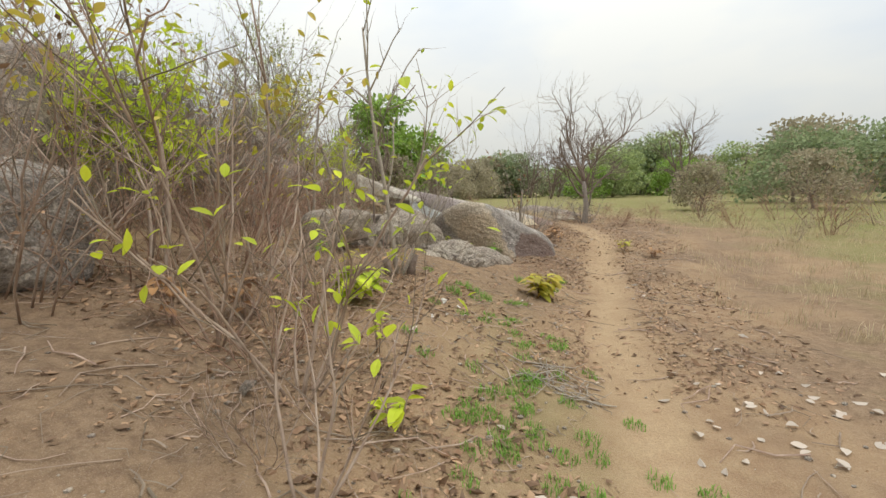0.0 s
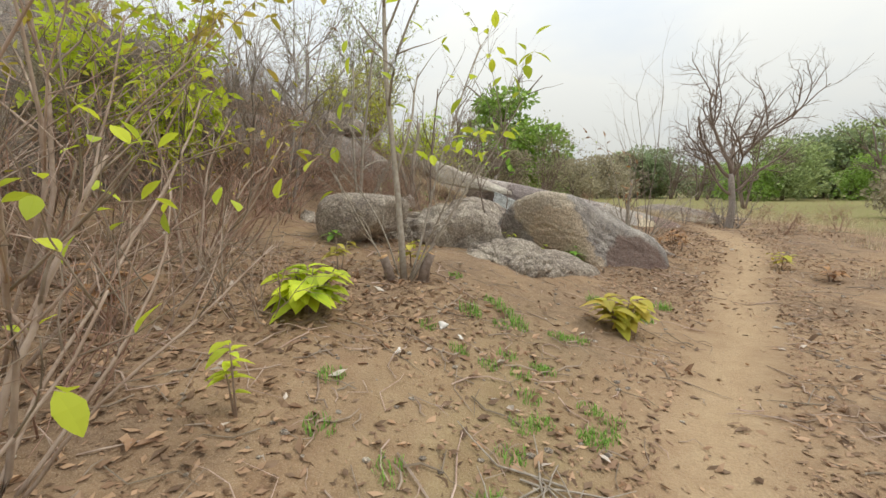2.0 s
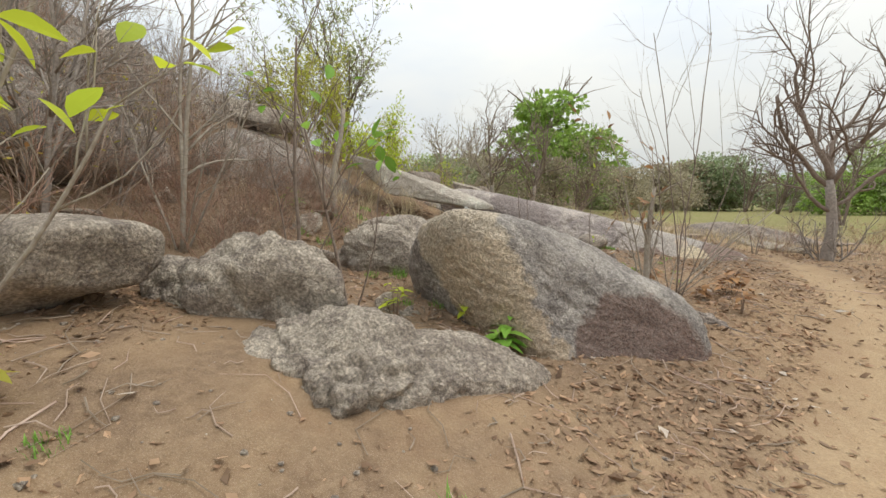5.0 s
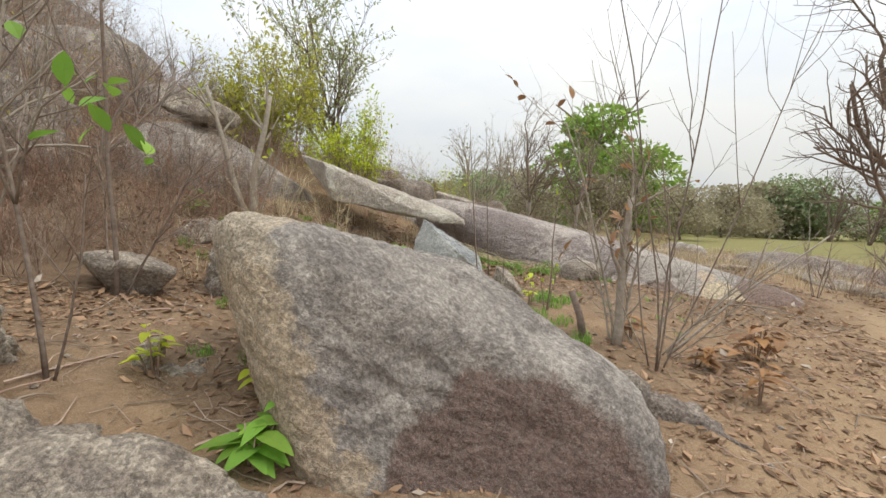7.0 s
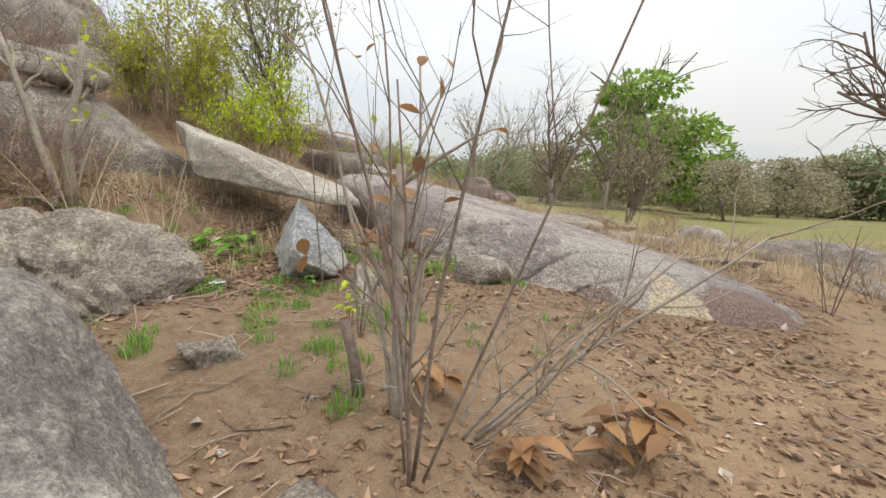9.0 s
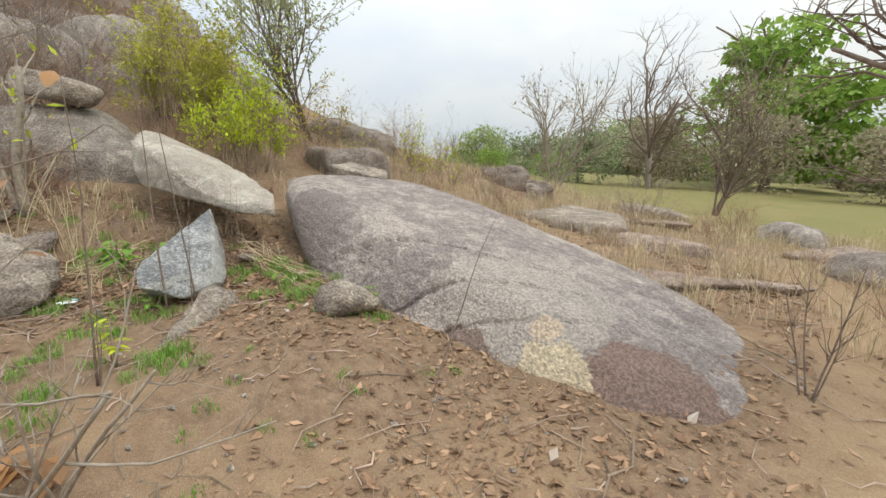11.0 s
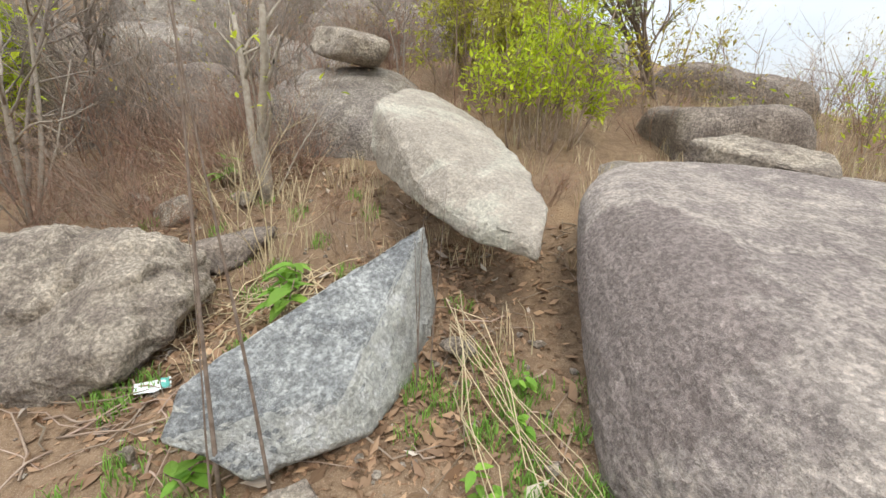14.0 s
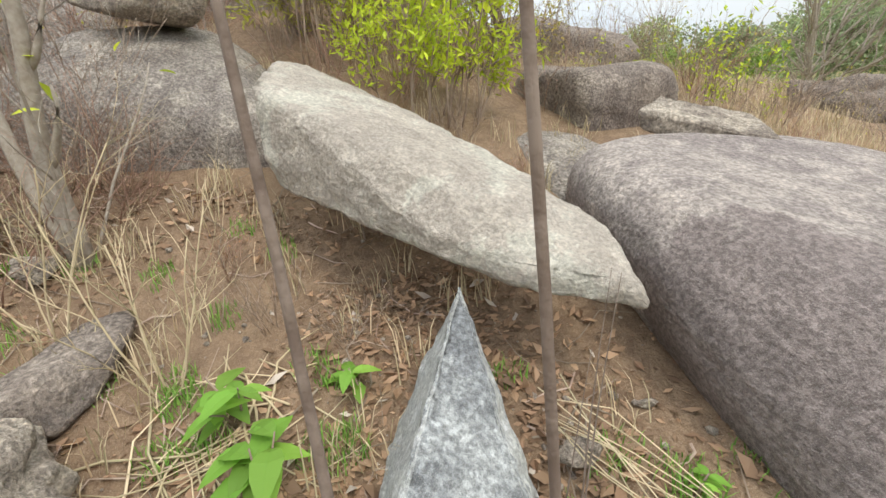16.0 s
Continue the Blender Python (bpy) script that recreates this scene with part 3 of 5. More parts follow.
rock("boulder", (1.409, 14.035, 0.476), (3.084, 1.819, 1.24), (0, 12.3, 1.2), 3.4, [((0.1, -0.8, 0.55), 1.028), ((0.02, 0.05, 1), 0.829), ((-0.35, -0.94, 0.15), 1.716), ((-0.25, -0.8, -0.55), 0.971), ((-0.75, -0.25, 0.6), 3.158)], 17, 0.05, 0.016, 7, ROCK_D, "broad grey whaleback boulder with cracks and a yellow flaked patch", group="hillside boulders", cracks=[((-0.7, 0.72, 0), -1.04, 0.013, 0.05), ((-0.57, 0.82, 0), -1.3, 0.012, 0.04), ((-0.62, 0.78, 0.1), -0.42, 0.014, 0.04), ((0.9, 0.4, 0), -0.9, 0.012, 0.02)], facets=3)
CREAM = rock_material("cream_slab", (0.60, 0.53, 0.45), (0.51, 0.445, 0.375), (0.33, 0.28, 0.245), 0.35, speck=0.4, grainy=0.5, pitted=0.35)
block("stone_slab", [(0.03, 12.85, 1.37), (0.0, 12.82, 1.45), (-0.3, 12.95, 1.6), (-0.88, 12.94, 1.75), (-1.36, 12.56, 1.96), (-1.8, 11.72, 2.25), (-2.5, 11.95, 2.42), (-2.7, 12.2, 2.4), (-2.3, 12.7, 2.1), (-1.68, 11.72, 1.86), (-1.66, 11.76, 1.68), (-0.59, 12.27, 1.49), (-0.62, 12.25, 1.6), (-0.24, 12.57, 1.38), (-0.3, 12.52, 1.5), (-0.8, 12.9, 1.45), (-2.0, 12.3, 1.8)], 18, CREAM, "cream tilted rock slab that juts out over a wedge stone", "slab", 0.03, 0.05)
block("wedge_stone", [(-0.39, 12.28, 1.48), (0.81, 11.46, 0.93), (0.64, 11.45, 1.06), (0.8, 11.78, 0.78), (0.66, 12.07, 0.85), (0.62, 12.03, 1.0), (0.6, 12.14, 0.84), (-0.04, 12.32, 0.8), (-0.27, 12.36, 1.02), (-0.42, 11.95, 0.85), (0.1, 11.65, 0.62), (0.3, 12.05, 0.58)], 19, ROCK_BLUE, "blue-grey split wedge of granite under the slab", "stone", 0.015, 0.025, ((0.45, 0.12, 0.885), ROCK_CRUST))
block("low_block", [(1.48, 11.5, 0.5), (1.44, 11.47, 0.62), (0.92, 11.9, 0.9), (0.87, 12.0, 0.91), (1.0, 12.14, 0.84), (1.06, 12.2, 0.58), (1.42, 11.68, 0.48), (1.37, 11.66, 0.62), (0.85, 11.85, 0.58)], 20, ROCK_PALE, "long low pale block of broken stone", "stone", 0.02, 0.025)
rock("round_stone", (1.72, 12.86, 0.72), (0.30, 0.27, 0.25), (0, 0, 20), 2.8, [], 21, 0.12, 0.015, 4, ROCK_PALE, "rounded pale stone beside the broad boulder", "stone")
block("plate_stone", [(-1.25, 14.12, 1.97), (-0.6, 14.72, 1.76), (-0.62, 14.75, 1.68), (-1.5, 14.6, 2.05), (-1.0, 15.0, 1.9), (-1.25, 14.15, 1.82), (-1.0, 14.95, 1.75)], 22, ROCK_PALE, "thin pale plate of stone lying on the broad boulder", "slab", 0.02)
rock("boulder", (-2.9, 15.25, 1.8), (1.0, 0.85, 0.75), (0, 18, -20), 2.6, [((0.9, 0.3, 0.1), 0.7)], 23, 0.10, 0.015, 5, ROCK_BROWN, "brown domed boulder behind the thin plate", group="hillside boulders")
rock("boulder", (-2.1, 14.15, 1.12), (1.1, 0.75, 0.6), (0, 10, -10), 2.5, [], 24, 0.10, 0.015, 5, ROCK, "grey boulder behind the slab", group="hillside boulders")
rock("boulder", (-0.4, 10.2, 0.80), (1.0, 0.75, 0.5), (0, 8, 20), 2.6, [], 25, 0.26, 0.035, 6, ROCK_PALE, "low lichen-pale outcrop in the soil", group="hillside boulders", crag=0.5, facets=7, cracks=[((0.2, 0.9, 0.3), 0.1, 0.03, 0.06), ((0.1, 0.8, 0.6), -0.2, 0.03, 0.06), ((0.9, 0.3, 0.2), 0.3, 0.03, 0.07)])
rock("boulder", (-1.15, 10.7, 0.98), (0.7, 0.35, 0.2), (0, 4, -20), 2.6, [], 26, 0.16, 0.02, 4, ROCK_BROWN, "low brown outcrop in the soil", group="hillside boulders")
for i, (x, y, s) in enumerate(((1.25, 10.45, 0.3), (0.1, 10.62, 0.16), (1.05, 10.85, 0.1), (0.18, 8.35, 0.22), (2.65, 10.1, 0.24), (-3.2, 8.8, 0.3), (-3.3, 7.9, 0.26), (-2.2, 9.3, 0.2), (0.1, 12.5, 0.15), (0.02, 12.85, 0.11), (0.75, 12.8, 0.12), (-1.1, 2.45, 0.14), (-2.5, 7.3, 0.3), (0.62, 11.2, 0.12), (-1.9, 9.9, 0.3), (-2.0, 10.5, 0.25), (-1.2, 8.9, 0.5))):
    rock("stone", (x, y, gz(x, y) + s * 0.15), (s, s * 0.75, s * 0.5), (5 * i % 13, 7 * i % 11, 47 * i), 3.0, [((0.3, 0.2, 1), s * 0.42)], 30 + i, 0.16, 0.012, 4, ROCK_PALE, "small pale broken stone lying in the soil", "stone", "loose stones", keen=14)
for i, (x, y) in enumerate(((0.2, 4.78), (0.38, 4.7), (0.05, 4.2), (1.3, 5.6))):
    rock("pale_stone", (x, y, gz(x, y) + 0.02), (0.085, 0.065, 0.035), (0, 10, 70 * i), 3.0, [], 60 + i, 0.2, 0.008, 3, ROCK_WHITE, "small whitish flat stone on the slope", "stone", "whitish stones")
# rocks farther along
for i, (x, y, z, h, t, mat) in enumerate((
    (-2.6, 19.4, 1.75, (0.75, 0.55, 0.42), 10, ROCK_BROWN), (-1.7, 19.7, 1.45, (0.9, 0.5, 0.3), 0, ROCK_BROWN), (-1.35, 19.1, 1.4, (0.3, 0.3, 0.26), 30, ROCK),
    (0.3, 21.5, 0.8, (1.0, 0.7, 0.35), 20, ROCK_PALE), (3.0, 21.5, 0.45, (1.6, 0.8, 0.5), -25, ROCK), (5.3, 18.6, 0.35, (1.9, 1.0, 0.5), -30, ROCK_BROWN),
    (0.6, 16.6, 0.55, (2.2, 0.8, 0.35), -20, ROCK_PALE), (2.6, 18.4, 0.4, (1.8, 0.9, 0.25), -25, ROCK_PINK), (-7.6, 12.6, 2.9, (1.2, 1.4, 1.4), 10, ROCK), (-8.6, 14.6, 3.0, (2.2, 1.6, 1.6), 30, ROCK),
    (-6.9, 9.2, 2.8, (1.6, 1.2, 1.0), 50, ROCK), (-9.2, 10.2, 3.3, (1.8, 2.0, 1.8), 10, ROCK), (-8.5, 6.3, 3.7, (1.7, 1.4, 1.6), 70, ROCK), (-10.5, 12.2, 4.1, (1.6, 1.6, 1.9), 20, ROCK),
    (-12.0, 8.2, 5.2, (2.4, 2.0, 2.2), 0, ROCK), (-6.3, 2.6, 3.0, (1.4, 1.2, 1.2), 0, ROCK), (-5.2, 16.6, 2.4, (1.4, 0.9, 0.8), 30, ROCK_BROWN), (-15.0, 11.6, 5.4, (2.2, 2.0, 1.6), 20, ROCK), (-16.8, 13.4, 7.0, (2.4, 2.0, 1.8), 50, ROCK), (-18.0, 10.4, 8.2, (2.6, 2.2, 2.0), 10, ROCK), (-15.2, 9.0, 6.0, (2.2, 1.8, 1.7), 70, ROCK_BROWN), (-20.0, 12.6, 9.4, (2.6, 2.4, 2.2), 0, ROCK), (-17.5, 7.6, 7.6, (2.4, 2.0, 2.0), 30, ROCK))):
    rock("boulder", (x, y, z), h, (0, 6, t), 2.5, [((0.5, -0.7, 0.3), 0.75 * max(h))], 80 + i, 0.2, 0.03, 5, mat, "weathered grey-brown boulder farther along the rocky slope", group="hillside boulders")

for i, (x, y, h, t) in enumerate(((3.3, 16.4, (1.9, 0.9, 0.16), -25), (5.0, 17.4, (2.3, 1.0, 0.15), -30), (1.6, 17.4, (1.9, 0.9, 0.2), -15), (6.4, 16.2, (1.5, 0.8, 0.12), -35), (-0.2, 18.2, (2.0, 0.9, 0.22), -10), (4.0, 19.9, (2.3, 1.1, 0.2), -20), (1.3, 20.0, (1.9, 0.9, 0.2), 0), (-0.8, 16.4, (1.4, 0.7, 0.22), -15), (7.2, 18.8, (1.9, 1.0, 0.18), -30))):
    rock("rock_sheet", (x, y, gz(x, y) - 0.07), h, (0, 3, t), 3.6, [((0, 0, 1), h[2] * 0.85)], 120 + i, 0.16, 0.02, 5, (ROCK_PINK, ROCK_PALE, ROCK_PINK)[i % 3], "flat sheet of bare weathered rock in the soil", "rock", "bare rock sheets", facets=4, cracks=[((0.3, 1, 0), 0.15, 0.03, 0.05)])


# ---- plants ----
def plant(name, wood, leaves, bark, green, x, y, z=None, turn=0.0, label="", category="", group="", names=("trunk", "crown")):
    base = empty(name, x, y, z, turn)
    for w in wood if isinstance(wood, list) else [wood]:
        part(names[0], w.mesh(names[0], bark), base)
    if leaves is not None and leaves.n:
        part(names[1], leaves.mesh(names[1], green, False), base)
    return tagged(base, label, category, group)


def leafed(rng, tips, count, size, wide=0.45, spread=0.05, hang=0.2):
    h = Heap()
    if not tips:
        return h
    for _ in range(count):
        p, d = tips[rng.integers(len(tips))]
        q = unit(rng) + 0.6 * d - np.array([0, 0, hang])
        leaf(h, p + unit(rng) * spread * rng.random(), q, unit(rng) * 0.6 + np.array([0, 0, 1]), size * (0.6 + 0.8 * rng.random()), wide)
    return h


def bare_tree():
    rng = np.random.default_rng(41)
    base = empty("bare_tree", 5.8, 15.1)
    rules = [(7, 0.16, 0.05, 6, 0.75, 0.55, 0.25), (6, 0.2, 0.07, 6, 0.75, 0.5, 0.2), (5, 0.2, 0.06, 4, 0.7, 0.5, 0.2), (3, 0.22, 0.06, 0, 0, 0, 0)]
    t = Heap()
    tube(t, [(0.02, 0, -0.2), (0, 0, 0.1), (0.06, 0.02, 0.6), (0.02, 0.05, 1.1), (-0.03, 0.05, 1.5)], [0.14, 0.1, 0.085, 0.08, 0.07], 9)
    part("trunk", t.mesh("trunk", BARK_GREY), base)
    for at, d, n, r in (((0, 0.05, 1.35), (-0.7, 0.1, 0.8), 2.1, 0.05), ((0, 0.05, 1.45), (-0.12, 0.2, 1), 2.5, 0.055), ((0, 0.05, 1.4), (0.6, -0.2, 0.9), 2.3, 0.05), ((0.03, 0.03, 1.0), (0.9, 0.3, 0.6), 1.8, 0.038), ((0.03, 0.03, 0.9), (-0.9, -0.3, 0.5), 1.7, 0.038), ((0.0, 0.05, 1.45), (0.2, 0.7, 0.9), 2.2, 0.05)):
        w, tips = Heap(), []
        grow(rng, w, tips, at, d, n, r, 0, rules, 7)
        part("limb", w.mesh("limb", BARK_DARK), base)
    for k in range(8):
        a, w = k * 0.8, Heap()
        grow(rng, w, [], (0.16 * math.cos(a), 0.16 * math.sin(a), -0.1), (0.4 * math.cos(a), 0.4 * math.sin(a), 1), 0.9, 0.018, 1, rules, 5)
        part("sucker", w.mesh("sucker", BARK_GREY), base)
    return tagged(base, "leafless gnarled grey tree with spreading branches beside the trail", "tree")


def crown_tree(seed, tall, wide, count, size, bark, green, layered=False):
    """Trunk with limbs and a crown of leaf clumps with gaps."""
    rng = np.random.default_rng(seed)
    wood, tips, h = Heap(), [], Heap()
    rules = [(6, 0.06, 0.02, 9, 0.9, 0.55, 0.3), (5, 0.16, 0.06, 5, 0.8, 0.55, 0.3), (4, 0.2, 0.03, 0, 0, 0, 0)]
    grow(rng, wood, tips, (0, 0, -0.3), (0.03, 0.02, 1), tall * 0.78, tall * 0.028, 0, rules, 7)
    blobs = []
    for i in range(34):
        a, f = rng.random() * 6.283, rng.random()
        zc = tall * (0.14 + 0.8 * f)
        r = wide * 0.5 * math.sqrt(max(0.05, 1 - (abs(f - 0.35) / 0.72) ** 2)) * (0.35 + 0.65 * rng.random())
        flat = 0.32 if layered else 0.6
        blobs.append((np.array([r * math.cos(a), r * math.sin(a), zc]), wide * (0.13 + 0.12 * rng.random()), flat))
    for _ in range(count):
        c, r, flat = blobs[rng.integers(len(blobs))]
        n = unit(rng)
        p = c + n * r * (0.65 + 0.4 * rng.random()) * np.array([1, 1, flat])
        leaf(h, p, n + unit(rng) * 0.8, unit(rng) + np.array([0, 0, 1.2]), size * (0.6 + 0.8 * rng.random()), 0.75)
    return wood, h


def fine_tree(seed, tall, stems, count, size, thick=0.05, spread=0.3):
    """A slender open tree with thin rising branches and sparse leaves."""
    rng = np.random.default_rng(seed)
    wood, tips = [], []
    rules = [(7, 0.07, 0.02, 11, 0.6, 0.42, 0.22), (5, 0.14, 0.08, 6, 0.6, 0.5, 0.2), (4, 0.18, 0.06, 3, 0.6, 0.5, 0.2), (3, 0.2, 0.05, 0, 0, 0, 0)]
    for k in range(stems):
        a = rng.random() * 6.283
        sp = 0.0 if stems == 1 else spread
        wood.append(Heap())
        grow(rng, wood[-1], tips, (0.08 * math.cos(a), 0.08 * math.sin(a), -0.15), (sp * math.cos(a), sp * math.sin(a), 1), tall * (0.8 + 0.25 * rng.random()), thick, 0, rules, 6)
    return wood, leafed(rng, tips, count, size)


gnarled = bare_tree()
copy_thing(gnarled, pose(-6.1, 35.5, 0.3, 0, 0, 120) @ Matrix.Scale(1.85, 4))
copy_thing(gnarled, pose(-4.0, 40.0, 0.2, 0, 0, 250) @ Matrix.Scale(1.9, 4))
w, h = crown_tree(51, 13.5, 12.0, 6500, 0.55, BARK_DARK, TREE_LEAF, True)
plant("green_tree", w, h, BARK_DARK, TREE_LEAF, -4.6, 52.0, 0.3, 0, "tall bright green tree with layered boughs across the field", "tree")
w, h = fine_tree(52, 4.2, 4, 3400, 0.10, 0.034, 0.42)
plant("slender_tree", w, h, BARK_DARK, PALE_GREEN, -4.7, 15.6, 2.3, 30, "slender tree with sparse pale leaves on the rocky slope", "tree")
w, h = fine_tree(53, 4.7, 4, 350, 0.14, 0.06)
plant("slender_tree", w, h, BARK, GREY_LEAF, -6.4, 27.0, 0.8, 0, "pale multi-stemmed slender tree, almost leafless", "tree")
w, h = fine_tree(54, 3.2, 5, 1500, 0.11, 0.035)
plant("small_tree", w, h, BARK_DARK, GREY_LEAF, 0.5, 25.0, None, 0, "small rusty-green tree at the field's edge", "tree")

# tree line across the field; its FAR_ leaf colours include painted distance haze
FAR = []
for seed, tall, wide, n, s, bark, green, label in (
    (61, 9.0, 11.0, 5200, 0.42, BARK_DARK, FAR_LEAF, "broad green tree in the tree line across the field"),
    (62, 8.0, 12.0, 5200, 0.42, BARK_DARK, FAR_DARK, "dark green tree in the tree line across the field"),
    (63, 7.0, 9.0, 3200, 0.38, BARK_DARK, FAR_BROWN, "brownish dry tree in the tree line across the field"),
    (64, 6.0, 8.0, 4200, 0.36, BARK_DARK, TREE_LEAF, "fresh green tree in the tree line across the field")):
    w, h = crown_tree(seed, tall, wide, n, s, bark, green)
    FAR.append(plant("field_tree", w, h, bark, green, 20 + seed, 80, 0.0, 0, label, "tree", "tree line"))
w, h = fine_tree(65, 8.0, 3, 0, 0.2, 0.12)
FAR.append(plant("field_tree", w, h, BARK_DARK, None, 95, 80, 0.0, 0, "leafless tree in the tree line across the field", "tree", "tree line"))
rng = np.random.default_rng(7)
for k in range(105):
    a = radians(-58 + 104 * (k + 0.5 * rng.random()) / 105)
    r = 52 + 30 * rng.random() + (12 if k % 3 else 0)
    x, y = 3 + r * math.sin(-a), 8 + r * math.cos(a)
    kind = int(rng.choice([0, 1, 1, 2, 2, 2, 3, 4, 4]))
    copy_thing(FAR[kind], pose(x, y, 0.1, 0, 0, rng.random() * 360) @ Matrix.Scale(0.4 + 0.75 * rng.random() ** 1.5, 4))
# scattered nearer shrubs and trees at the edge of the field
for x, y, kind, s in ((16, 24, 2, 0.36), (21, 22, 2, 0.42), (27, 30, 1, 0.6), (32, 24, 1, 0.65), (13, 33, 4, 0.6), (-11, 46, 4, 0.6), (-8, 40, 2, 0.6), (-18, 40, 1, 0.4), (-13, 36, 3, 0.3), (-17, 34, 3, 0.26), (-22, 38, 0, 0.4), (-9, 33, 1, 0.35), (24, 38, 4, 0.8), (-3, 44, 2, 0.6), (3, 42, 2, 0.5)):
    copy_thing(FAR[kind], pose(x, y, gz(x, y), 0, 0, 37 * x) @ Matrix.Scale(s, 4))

# blue hill on the horizon, its blue being air haze painted into the surface
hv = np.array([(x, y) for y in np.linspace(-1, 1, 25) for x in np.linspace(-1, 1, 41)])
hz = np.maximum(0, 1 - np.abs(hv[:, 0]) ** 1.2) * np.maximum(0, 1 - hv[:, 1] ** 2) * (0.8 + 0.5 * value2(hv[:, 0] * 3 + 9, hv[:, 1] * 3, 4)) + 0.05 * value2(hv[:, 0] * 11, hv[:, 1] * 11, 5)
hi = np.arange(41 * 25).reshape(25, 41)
hill = new("distant_hill", mesh_of("distant_hill", np.stack([hv[:, 0] * 170, hv[:, 1] * 120, hz * 95 - 2], 1), np.stack([hi[:-1, :-1], hi[:-1, 1:], hi[1:, 1:], hi[1:, :-1]], -1).reshape(-1, 4), HAZE_TINT))
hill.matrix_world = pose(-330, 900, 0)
tagged(hill, "hill on the horizon, coloured blue-grey to stand in for distance haze", "hill", kind="structure")


def dry_shrub(seed, tall, stems, bark, leaves=0, green=None, size=0.05, thick=0.008):
    rng = np.random.default_rng(seed)
    wood, tips = [], []
    rules = [(5, 0.14, 0.0, 5, 0.6, 0.55, 0.2), (4, 0.2, 0.02, 3, 0.7, 0.55, 0.2), (3, 0.25, 0.0, 0, 0, 0, 0)]
    for _ in range(stems):
        a, lean = rng.random() * 6.283, 0.2 + 0.7 * rng.random()
        r = 0.25 * tall * rng.random()
        wood.append(Heap())
        grow(rng, wood[-1], tips, (r * math.cos(a), r * math.sin(a), -0.08), (lean * math.cos(a), lean * math.sin(a), 1), tall * (0.6 + 0.5 * rng.random()), thick, 0, rules, 4)
    return wood, (leafed(rng, tips, leaves, size) if leaves else None)


def crest(x, y, top):
    """Whether brush of this height would stand above the open crest of the slope."""
    r = math.hypot(x - 1.3, y - 2.8)
    a = math.degrees(math.atan2(1.3 - x, y - 2.8))
    if y > 3.5 and gz(x, y) + top > 1.45 + r * math.tan(radians(float(lerp(a, [24, 32, 39, 45, 53, 58, 66, 80], [6, 10, 13, 15, 16, 17, 25, 60])))):
        return True
    if y < 8:
        return False
    r = math.hypot(x - 2.8, y - 7.0)
    a = math.degrees(math.atan2(2.8 - x, y - 7.0))
    return gz(x, y) + top > 1.45 + r * math.tan(radians(float(lerp(a, [20, 45, 54, 61, 66, 78, 90], [6, 9, 14, 17, 19, 26, 60]))))


SHRUBS = []
for seed, tall, stems, bark, n, green in ((71, 1.5, 12, TWIG_RED, 0, None), (72, 1.2, 12, TWIG, 0, None), (73, 1.9, 10, TWIG, 120, DRY_LEAF), (74, 1.0, 12, TWIG_RED, 140, RUST_LEAF), (75, 1.7, 10, TWIG, 160, OLIVE_LEAF)):
    w, h = dry_shrub(seed, tall, stems, bark, n, green)
    SHRUBS.append(plant("dry_shrub", w, h, bark, green, -7.5 - 0.4 * (seed - 71), 4 + seed - 71, None, 0, "leafless tangle of dry brown brushwood on the slope", "shrub", "hillside brushwood", ("stem", "foliage")))
rng = np.random.default_rng(17)
placed = 0
while placed < 215:
    x, y = -13 + 12.0 * rng.random(), 1.5 + 13.2 * rng.random()
    d = float(foot(y)) - x
    if d < 3.9 + 1.6 * (y > 9) + 0.7 * (11 < y < 15.0) * 2 or (y > 9.5 and x > -3.9) or (x > -2.6 and 6 < y):
        continue
    if rng.random() > lerp(d, [3.5, 6, 14], [0.6, 1, 0.8]):
        continue
    kind, s = int(rng.choice([0, 0, 1, 1, 2, 3, 4])), 0.6 + 0.6 * rng.random()
    while s > 0.3 and crest(x, y, 1.3 * s):
        s *= 0.85
    copy_thing(SHRUBS[kind], pose(x, y, gz(x, y), 10 * rng.normal(), 10 * rng.normal(), rng.random() * 360) @ Matrix.Scale(s, 4))
    placed += 1
for x, y, kind, s in ((11.5, 11.5, 3, 1.2), (12.5, 13, 2, 1.0), (14, 16, 0, 1.3), (9.8, 12.8, 3, 0.9), (10.5, 15.5, 1, 1.0), (13.5, 10.0, 0, 1.2), (8.6, 15.5, 3, 0.8), (15, 13, 4, 1.2), (12, 18, 3, 1.2), (17, 17, 2, 1.3), (9.2, 10.2, 1, 0.6), (6.4, 13.6, 3, 0.7), (5.2, 15.8, 0, 0.6), (7.4, 17.5, 3, 0.7), (2.5, 20.3, 3, 0.8), (0.9, 19.6, 1, 0.7), (-0.6, 17.0, 1, 0.6), (-3.4, 17.6, 4, 0.8), (-3.6, 9.9, 0, 0.6), (-3.2, 9.2, 0, 0.5), (-1.9, 8.6, 1, 0.45)):
    copy_thing(SHRUBS[kind], pose(x, y, gz(x, y), 0, 0, 53 * x) @ Matrix.Scale(s, 4))


